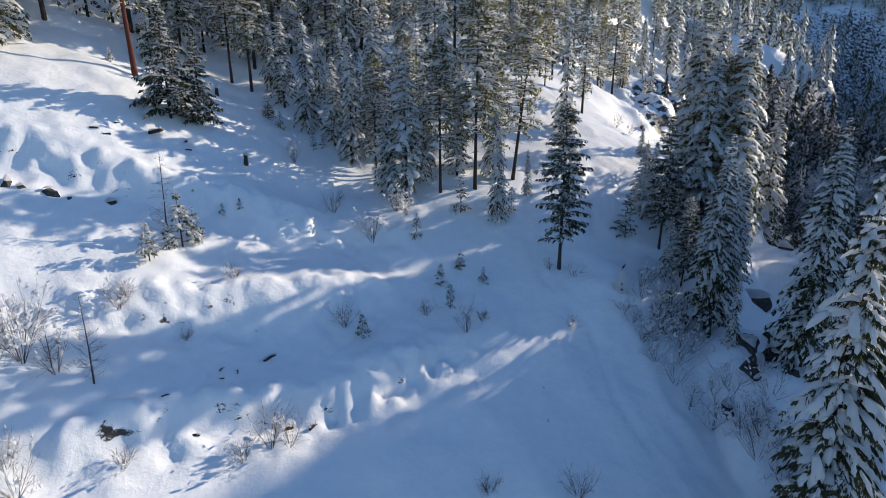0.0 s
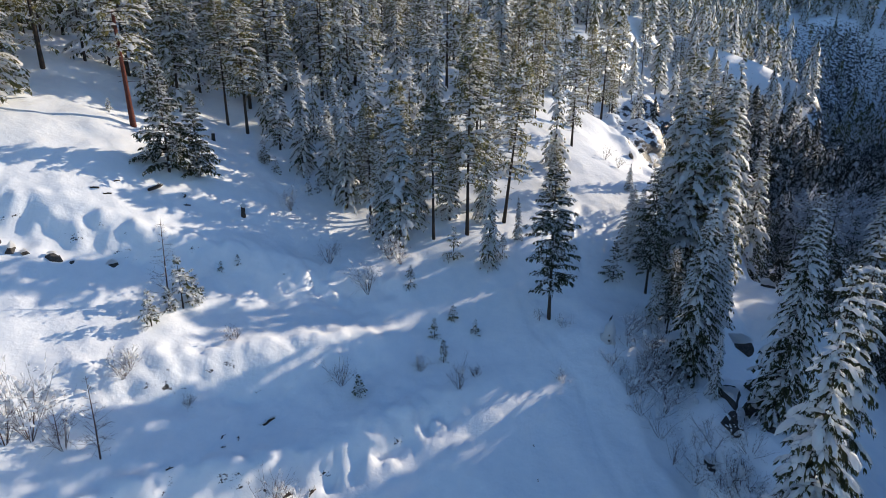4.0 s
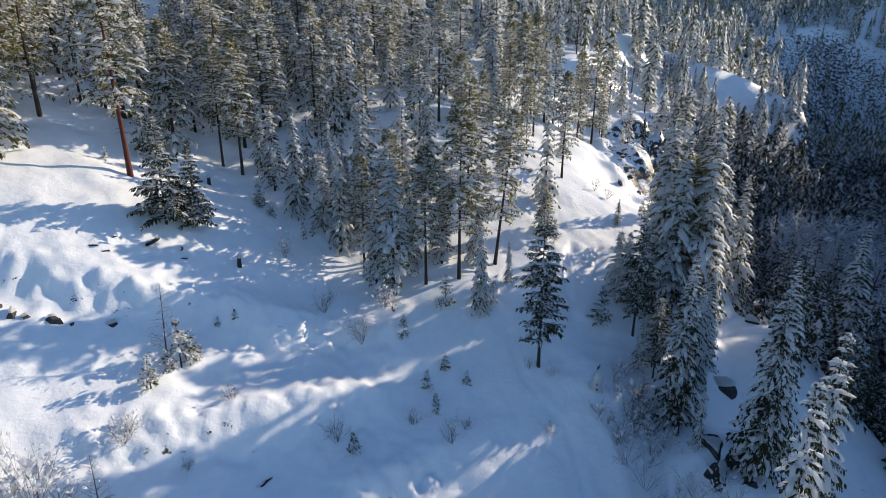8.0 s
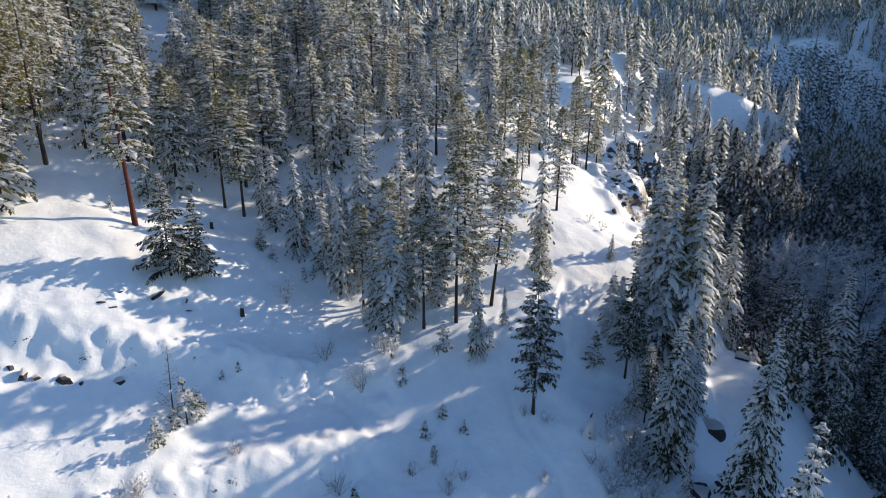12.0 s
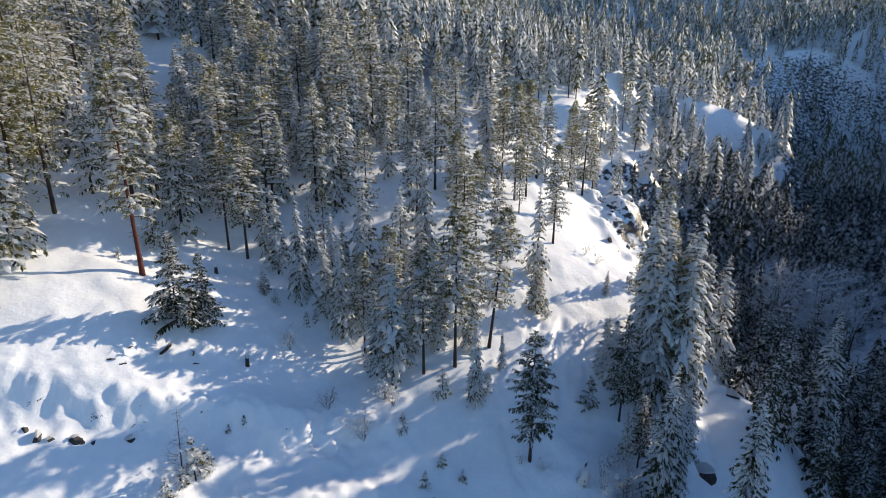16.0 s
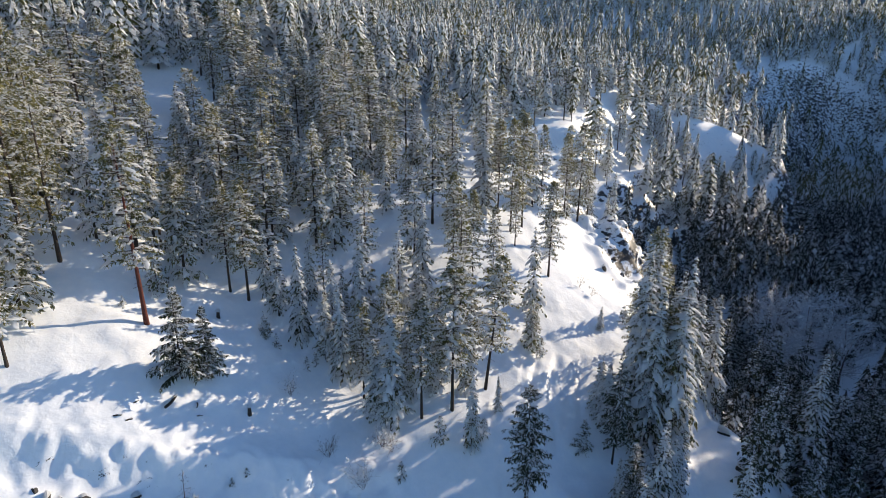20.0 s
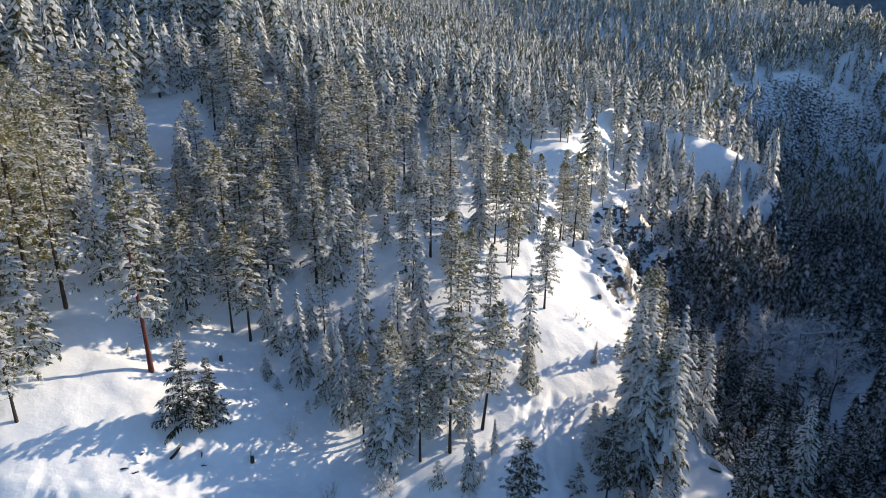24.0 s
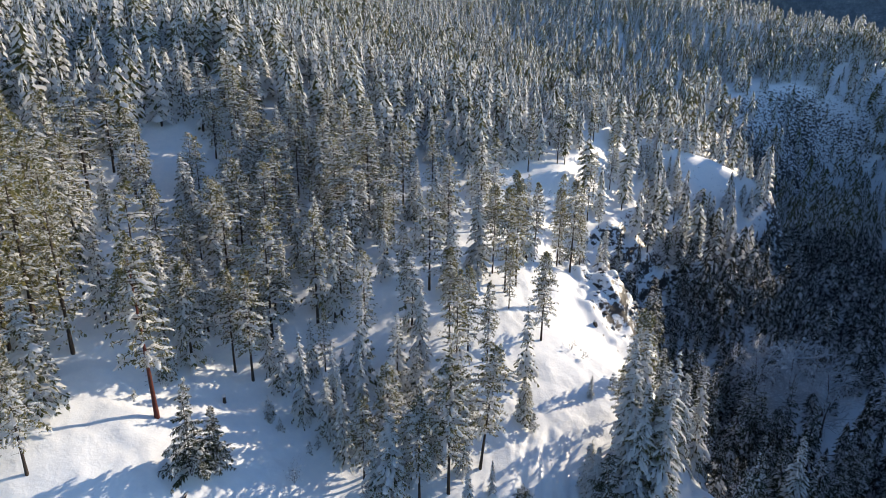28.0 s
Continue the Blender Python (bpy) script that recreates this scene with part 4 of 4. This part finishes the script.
def twiggy(wood, snow, start, way, length, thick, depth, rng, white):
    """A bare branch that forks, with snow lying along it."""
    bend = unit(way + rng.normal(0, 0.12, 3) + np.array([0, 0, 0.08]))
    mid, end = start + way * length * 0.5, start + way * length * 0.5 + bend * length * 0.5
    tube(wood, np.stack([start, mid, end]), np.array([thick, thick * 0.75, thick * 0.45]), 4 if depth > 1 else 3)
    if rng.uniform() < white:
        c = (start + (end - start) * rng.uniform(0.5, 0.95))[None]
        n = (length * 0.16 + 0.05) * rng.uniform(0.6, 1.3)
        pads(snow, c + np.array([0, 0, thick]), unit(end - start)[None], np.array([[n, n * 0.55, n * 0.5]]), rng, 2)
    if depth:
        for k in range(int(rng.integers(3, 6))):
            f = rng.uniform(0.25, 0.95)
            side = unit(bend * 0.9 + rng.normal(0, 0.65, 3))
            p = start + (mid - start) * f * 2 if f < 0.5 else mid + (end - mid) * (f * 2 - 1)
            twiggy(wood, snow, p, side, length * rng.uniform(0.32, 0.6), thick * 0.5, depth - 1, rng, white)


def shrub(tall, spread, stems, white, seed, label):
    """A leafless shrub: many forking stems from one root."""
    r = np.random.default_rng(seed)
    wood, snow = Pieces(), Pieces()
    for _ in range(stems):
        a, o = r.uniform(0, 2 * math.pi), r.uniform(0.1, 1) * spread
        way = unit(np.array([math.cos(a) * o, math.sin(a) * o, 1.0]))
        twiggy(wood, snow, np.array([math.cos(a) * 0.12, math.sin(a) * 0.12, -0.15]), way, tall * r.uniform(0.6, 1.0), 0.007 + 0.0028 * tall, 2, r, white)
    return thing_from("shrub", label, "shrub", "bare shrubs", [("stem_work", wood, TWIG, "stuff"), ("snow_load", snow, SNOW, "stuff")])


def sapling(tall, seed, label):
    """A thin upright leafless larch: one stem, short side twigs all the way up."""
    r = np.random.default_rng(seed)
    wood, snow, stem = Pieces(), Pieces(), Pieces()
    up = np.linspace(0, 1, 7)
    line = np.stack([0.05 * tall * up ** 2 * r.uniform(-1, 1), 0.02 * tall * np.sin(3 * up), up * tall - 0.2], -1)
    tube(stem, line, 0.06 * (1 - 0.85 * up) * (tall / 6), 6)
    for k in range(int(14 * tall / 2)):
        t = r.uniform(0.08, 0.97)
        a = r.uniform(0, 2 * math.pi)
        p = np.array([np.interp(t, up, line[:, i]) for i in range(3)])
        way = unit(np.array([math.cos(a), math.sin(a), r.uniform(-0.1, 0.6)]))
        twiggy(wood, snow, p, way, (1 - t) * tall * 0.22 + 0.2, 0.012, 1, r, 0.12)
    return thing_from("sapling", label, "sapling", "saplings", [("stem", stem, TWIG, ""), ("twig_work", wood, TWIG, "stuff"), ("snow_load", snow, SNOW, "stuff")])


def bare_tree(tall, seed):
    """A broad leafless tree whose branches all carry snow."""
    r = np.random.default_rng(seed)
    wood, snow, stem = Pieces(), Pieces(), Pieces()
    up = np.linspace(0, 1, 6)
    line = np.stack([0.06 * tall * up * up, 0.03 * tall * np.sin(3 * up), up * tall * 0.7 - 0.3], -1)
    tube(stem, line, 0.018 * tall * (1 - 0.8 * up), 7)
    for k in range(24):
        t, a = r.uniform(0.25, 1.0), k * 2.4
        p = np.array([np.interp(t, up, line[:, i]) for i in range(3)])
        way = unit(np.array([math.cos(a), math.sin(a), r.uniform(0.25, 0.9)]))
        twiggy(wood, snow, p, way, tall * r.uniform(0.28, 0.45), 0.0075 * tall, 2, r, 0.06)
    return thing_from("bare_tree", "leafless tree with snow on every branch, in shade", "tree", "bare trees", [("trunk", stem, TWIG, ""), ("branch_work", wood, FROSTED, "stuff"), ("snow_load", snow, SNOW, "stuff")])


FROSTED = bark_material("frosted_bark", (0.35, 0.36, 0.38), (0.82, 0.84, 0.87))


def stone(wide, tall, seed, label, cap=True):
    """A rough boulder with a pillow of snow on it."""
    r = np.random.default_rng(seed)
    bm = bmesh.new()
    bmesh.ops.create_icosphere(bm, subdivisions=3, radius=1.0)
    cuts = [(Vector(unit(r.normal(0, 1, 3))), r.uniform(0.35, 0.75)) for _ in range(11)]
    for v in bm.verts:
        for n, d in cuts:
            over = v.co.dot(n) - d
            if over > 0:
                v.co -= n * over
        v.co += Vector((0.05 * noise.noise(v.co * 3), 0.05 * noise.noise(v.co * 3 + Vector((5, 0, 0))), 0.06 * noise.noise(v.co * 4)))
        v.co = Vector((v.co.x * wide * 0.5, v.co.y * wide * 0.42, v.co.z * tall * 0.62 + tall * 0.3))
    root = new("boulder")
    tagged(root, label, "boulder", "boulders")
    me = bpy.data.meshes.new("stone")
    bm.to_mesh(me)
    me.materials.append(STONE)
    new("stone", me).parent = root
    if cap:
        bmesh.ops.bisect_plane(bm, geom=bm.verts[:] + bm.edges[:] + bm.faces[:], plane_co=(0, 0, tall * 0.58), plane_no=(0.1, 0.15, 1), clear_inner=True)
        for v in bm.verts:
            lift = max(0.0, v.co.z - tall * 0.58)
            v.co = Vector((v.co.x * 1.1, v.co.y * 1.1, v.co.z + 0.10 * tall + lift * 0.45))
        cap_me = bpy.data.meshes.new("snow_cap")
        bm.to_mesh(cap_me)
        cap_me.polygons.foreach_set("use_smooth", [True] * len(cap_me.polygons))
        cap_me.materials.append(SNOW)
        new("snow_cap", cap_me).parent = root
    bm.free()
    return root


def log(length, thick, seed, label, name="log"):
    """A half-buried log or branch end, snow along its back."""
    r = np.random.default_rng(seed)
    wood, snow = Pieces(), Pieces()
    u = np.linspace(-0.5, 0.5, 5)
    line = np.stack([u * length, 0.06 * length * np.sin(u * 5), thick * (0.5 + 0.4 * np.cos(u * 4))], -1)
    tube(wood, line, thick * r.uniform(0.75, 1.1, 5), 7)
    for k in range(4):
        o = line[int(r.integers(0, 5))]
        e = unit(np.array([r.normal(0, 0.7), r.normal(0, 1), r.uniform(0.1, 0.9)]))
        tube(wood, np.stack([o, o + e * thick * r.uniform(2, 4)]), np.array([thick * 0.3, thick * 0.08]), 4)
    n = max(2, int(length / 0.7))
    c = np.stack([np.linspace(-0.35, 0.35, n) * length, 0 * np.arange(n), np.full(n, thick * 1.5)], -1)
    sz = np.tile(np.array([[length / n * 0.75, thick * 0.9, thick * 0.8]]), (n, 1)) * r.uniform(0.6, 1.1, (n, 1))
    pads(snow, c, np.tile([[1.0, 0, 0]], (n, 1)), sz, r, 2)
    return thing_from(name, label, "log", "fallen wood", [("wood", wood, BARK, ""), ("snow_cap", snow, SNOW, "stuff")])


def stump(tall, seed, label):
    r = np.random.default_rng(seed)
    wood, snow = Pieces(), Pieces()
    u = np.linspace(0, 1, 4)
    tube(wood, np.stack([0.05 * u, 0 * u, u * tall - 0.15], -1), tall * np.array([0.26, 0.2, 0.18, 0.17]), 9)
    pads(snow, np.array([[0.05, 0, tall - 0.12]]), np.array([[1.0, 0, 0]]), np.array([[tall * 0.26, tall * 0.24, tall * 0.4]]), r, 3)
    return thing_from("stump", label, "stump", "stumps", [("wood", wood, BARK, ""), ("snow_cap", snow, SNOW, "")])


def settle(ob, x, y, turn=0.0, sink=0.0):
    ob.matrix_basis = pose(x, y, foot(x, y) - sink, 0, 0, turn)
    return ob


# bare shrubs on the terraces: x, y, height
SHRUBS = [(-26.4, 32.6, 3.0), (-25.3, 38.6, 2.0), (-12.4, 32.9, 3.0), (-13.9, 31.5, 2.0), (-20.5, 28.7, 1.7), (-24.8, 25.7, 2.6), (-12.2, 58.2, 2.8), (-18.6, 44.9, 1.4),
          (-8.9, 44.3, 2.7), (2.1, 45.0, 2.8), (-1.6, 46.9, 1.7), (3.8, 46.6, 1.2), (12.5, 47.1, 1.5), (9.8, 31.9, 2.3), (3.3, 31.7, 1.7), (-20.5, 38.8, 1.0), (-11.2, 33.4, 2.4), (-26.0, 26.8, 2.2)]
for i, (x, y, tall) in enumerate(SHRUBS):
    settle(shrub(tall, 0.9, 13 + i % 4, 0.12, 700 + i, "leafless brown shrub standing in the snow"), x, y)
SNOWY = [(-28.4, 32.4, 5.4), (-29.5, 31.6, 3.6), (-18.1, 65.2, 2.9), (-7.6, 55.5, 3.6), (-4.2, 59.9, 3.6), (-25.0, 39.2, 1.9), (-5.4, 60.5, 3.0), (-7.2, 64.5, 3.5)]
for i, (x, y, tall) in enumerate(SNOWY):
    settle(shrub(tall, 0.65, 13, 0.5, 740 + i, "leafless shrub bowed under clumps of snow"), x, y)
THICKET = [(18.1, 49.6, 2.4), (19.2, 46.8, 3.0), (19.8, 44.9, 3.2), (21.2, 43.1, 2.8), (21.9, 48.9, 3.6), (24.4, 37.8, 3.6), (24.5, 35.3, 3.6), (21.6, 41.0, 2.6), (20.6, 47.6, 3.0), (18.8, 48.9, 1.8), (22.7, 55.2, 2.0),
           (13.9, 53.6, 1.6), (11.4, 54.2, 1.3), (32.2, 101.9, 2.8), (34.2, 100.2, 2.6), (23.0, 39.5, 3.0), (25.5, 33.5, 3.2), (22.8, 51.0, 2.4), (23.8, 52.5, 2.6), (20.9, 52.3, 1.9), (22.3, 45.6, 2.8), (26.0, 31.5, 3.0)]
for i, (x, y, tall) in enumerate(THICKET):
    settle(shrub(tall, 1.0, 9, 0.2, 760 + i, "tangled leafless shrub at the edge of the road"), x, y)
brush_rng = np.random.default_rng(77)
brush = [shrub(2.6, 1.1, 9, 0.22, 740 + k, "tangled leafless brush on the bank below the road") for k in range(4)]
for i in range(34):
    y = brush_rng.uniform(30, 54)
    x = np.interp(y, [30, 36, 45, 54], [26.5, 24.2, 22.4, 20.5]) + brush_rng.uniform(0.2, 4.5)
    spot = pose(x, y, foot(x, y) - 0.1, 0, 0, brush_rng.uniform(0, 360))
    tuft = copy_thing(brush[i % 4], spot) if i > 3 else brush[i]
    tuft.matrix_basis = spot
    tuft.scale = [brush_rng.uniform(0.7, 1.35)] * 3
settle(sapling(6.8, 790, "thin leafless larch sapling"), -24.0, 32.6)
settle(sapling(8.5, 791, "thin leafless larch sapling"), -24.6, 46.0)
settle(sapling(4.0, 792, "thin leafless larch sapling"), -26.9, 32.9)

# young conifers dotted over the clearing: x, y, height
YOUNG = [(-40.4, 68.7, 1.8), (2.1, 61.6, 4.4), (-15.7, 71.3, 2.2), (-23.7, 74.6, 3.5), (-24.9, 43.2, 3.6), (-0.2, 51.0, 2.6), (0.7, 48.3, 2.7), (1.8, 53.5, 2.2), (4.1, 51.8, 2.0), (-2.9, 56.8, 2.9), (-23.6, 46.5, 5.2), (-22.9, 47.6, 3.6),
         (-21.9, 51.8, 1.3), (-20.6, 53.1, 1.3), (-34.5, 70.9, 4.6), (-23.3, 73.4, 2.7), (-7.1, 43.2, 2.6), (-24.3, 45.4, 2.6), (38.0, 92.0, 4.0), (18.1, 80.7, 7.5), (19.4, 79.0, 4.0), (8.2, 63.0, 3.2), (-16.8, 70.0, 2.6), (-21.6, 72.6, 2.4)]
young_rng = np.random.default_rng(21)
young_protos = [conifer("young_fir", "small", 4.0, 880 + k, 2, LABELS["small"], FIR, BARK) for k in range(4)]
for i, (x, y, tall) in enumerate(YOUNG):
    ob = planted(young_protos[i % 4], x, y, tall / 4.0, float(young_rng.uniform(0, 360)))
    tagged(ob, group="young firs")
for proto in young_protos:
    for o in (*proto.children_recursive, proto):
        bpy.data.objects.remove(o)

# stones in the banks and under the rim: x, y, width, height
STONES = [(-37.6, 45.6, 1.7, 1.3), (-34.8, 46.5, 2.1, 1.7), (-33.3, 46.9, 1.0, 0.7), (-30.4, 48.2, 1.6, 0.8), (-38.9, 46.0, 1.3, 1.0), (-36.6, 45.9, 0.9, 0.7), (29.4, 46.2, 4.2, 2.6), (27.7, 42.2, 3.6, 2.4), (32.1, 47.1, 3.4, 2.2), (30.0, 44.0, 3.6, 2.6),
          (29.7, 40.7, 3.0, 2.0), (24.6, 40.2, 1.8, 1.4), (33.5, 44.5, 3.8, 2.4), (36.5, 58.0, 3.5, 2.2), (50.5, 68.5, 4.0, 2.4), (49.0, 73.5, 3.2, 2.0), (47.5, 64.5, 3.6, 2.4)]
for i, (x, y, wide, tall) in enumerate(STONES):
    settle(stone(wide, tall, 800 + i, "dark rough boulder capped with deep snow"), x, y, 37.0 * i, 0.45 * tall)
mound, core = Pieces(), Pieces()
mound_rng = np.random.default_rng(830)
pads(mound, np.array([[0, 0, 0.1], [0.35, -0.1, 0.0], [-0.45, 0.1, -0.1]]), np.array([[1.0, 0, 0], [0.6, 0.8, 0], [0.5, -0.8, 0]]), np.array([[0.85, 0.75, 2.3], [0.7, 0.6, 1.5], [0.7, 0.6, 1.2]]), mound_rng, 3)
tube(core, np.array([[-0.4, -0.6, 0.2], [-0.35, -0.5, 0.9], [-0.1, -0.3, 1.5]]), np.array([0.12, 0.1, 0.05]), 6)
tube(core, np.array([[0.2, 0.2, 1.8], [0.3, 0.3, 2.4], [0.5, 0.3, 2.7]]), np.array([0.14, 0.12, 0.06]), 6)
settle(thing_from("snow_mound", "tall cone of snow over a dark broken snag", "snow mound", "", [("snow_cap", mound, SNOW, ""), ("wood", core, BARK, "")]), 18.6, 52.3, 20)
# outcrops on the sunny bluff
bluff_rng = np.random.default_rng(31)
for i in range(26):
    x, y = bluff_rng.uniform(42, 60), bluff_rng.uniform(116, 146)
    settle(stone(bluff_rng.uniform(1.4, 3.2), bluff_rng.uniform(1.2, 2.2), 840 + i, "dark rock outcrop patched with snow"), x, y, bluff_rng.uniform(0, 360), 0.95)

# bits of wood that poke out of the snow: x, y, length, thickness
BITS = [(-34.3, 53.5, 0.9, 0.09), (-33.1, 53.6, 0.7, 0.09), (-33.2, 55.7, 0.6, 0.07), (-17.1, 36.8, 0.5, 0.06), (-16.0, 37.2, 0.6, 0.06), (-16.7, 35.8, 0.4, 0.05), (-19.4, 32.9, 0.5, 0.06), (-14.3, 39.6, 1.3, 0.14), (-30.0, 57.8, 3.6, 0.2), (-27.6, 58.4, 1.6, 0.1),
        (-17.3, 32.0, 0.7, 0.1), (-11.7, 34.8, 0.9, 0.12), (-9.9, 35.2, 0.8, 0.12), (8.5, 37.5, 0.3, 0.04), (8.6, 40.5, 0.3, 0.04), (-27.0, 57.0, 0.9, 0.08)]
for i, (x, y, length, thick) in enumerate(BITS):
    settle(log(length, thick, 860 + i, "dark broken branch poking out of the snow", "branch" if length < 1 else "log"), x, y, 10 + 23.0 * (i % 5), thick * 0.3)
settle(stump(1.2, 890, "dark stump under a tall cap of snow"), -22.1, 60.1)
settle(stump(1.2, 891, "dark slender stump with a snow cap"), -30.1, 73.9)

# leafless trees deep in the gorge
for i, (x, y, tall) in enumerate([(90, 122, 22), (97, 118, 20), (103, 126, 21), (95, 130, 18), (108, 120, 19), (86, 114, 17), (112, 130, 17), (100, 110, 17)]):
    settle(bare_tree(tall, 900 + i), x, y, 50.0 * i)
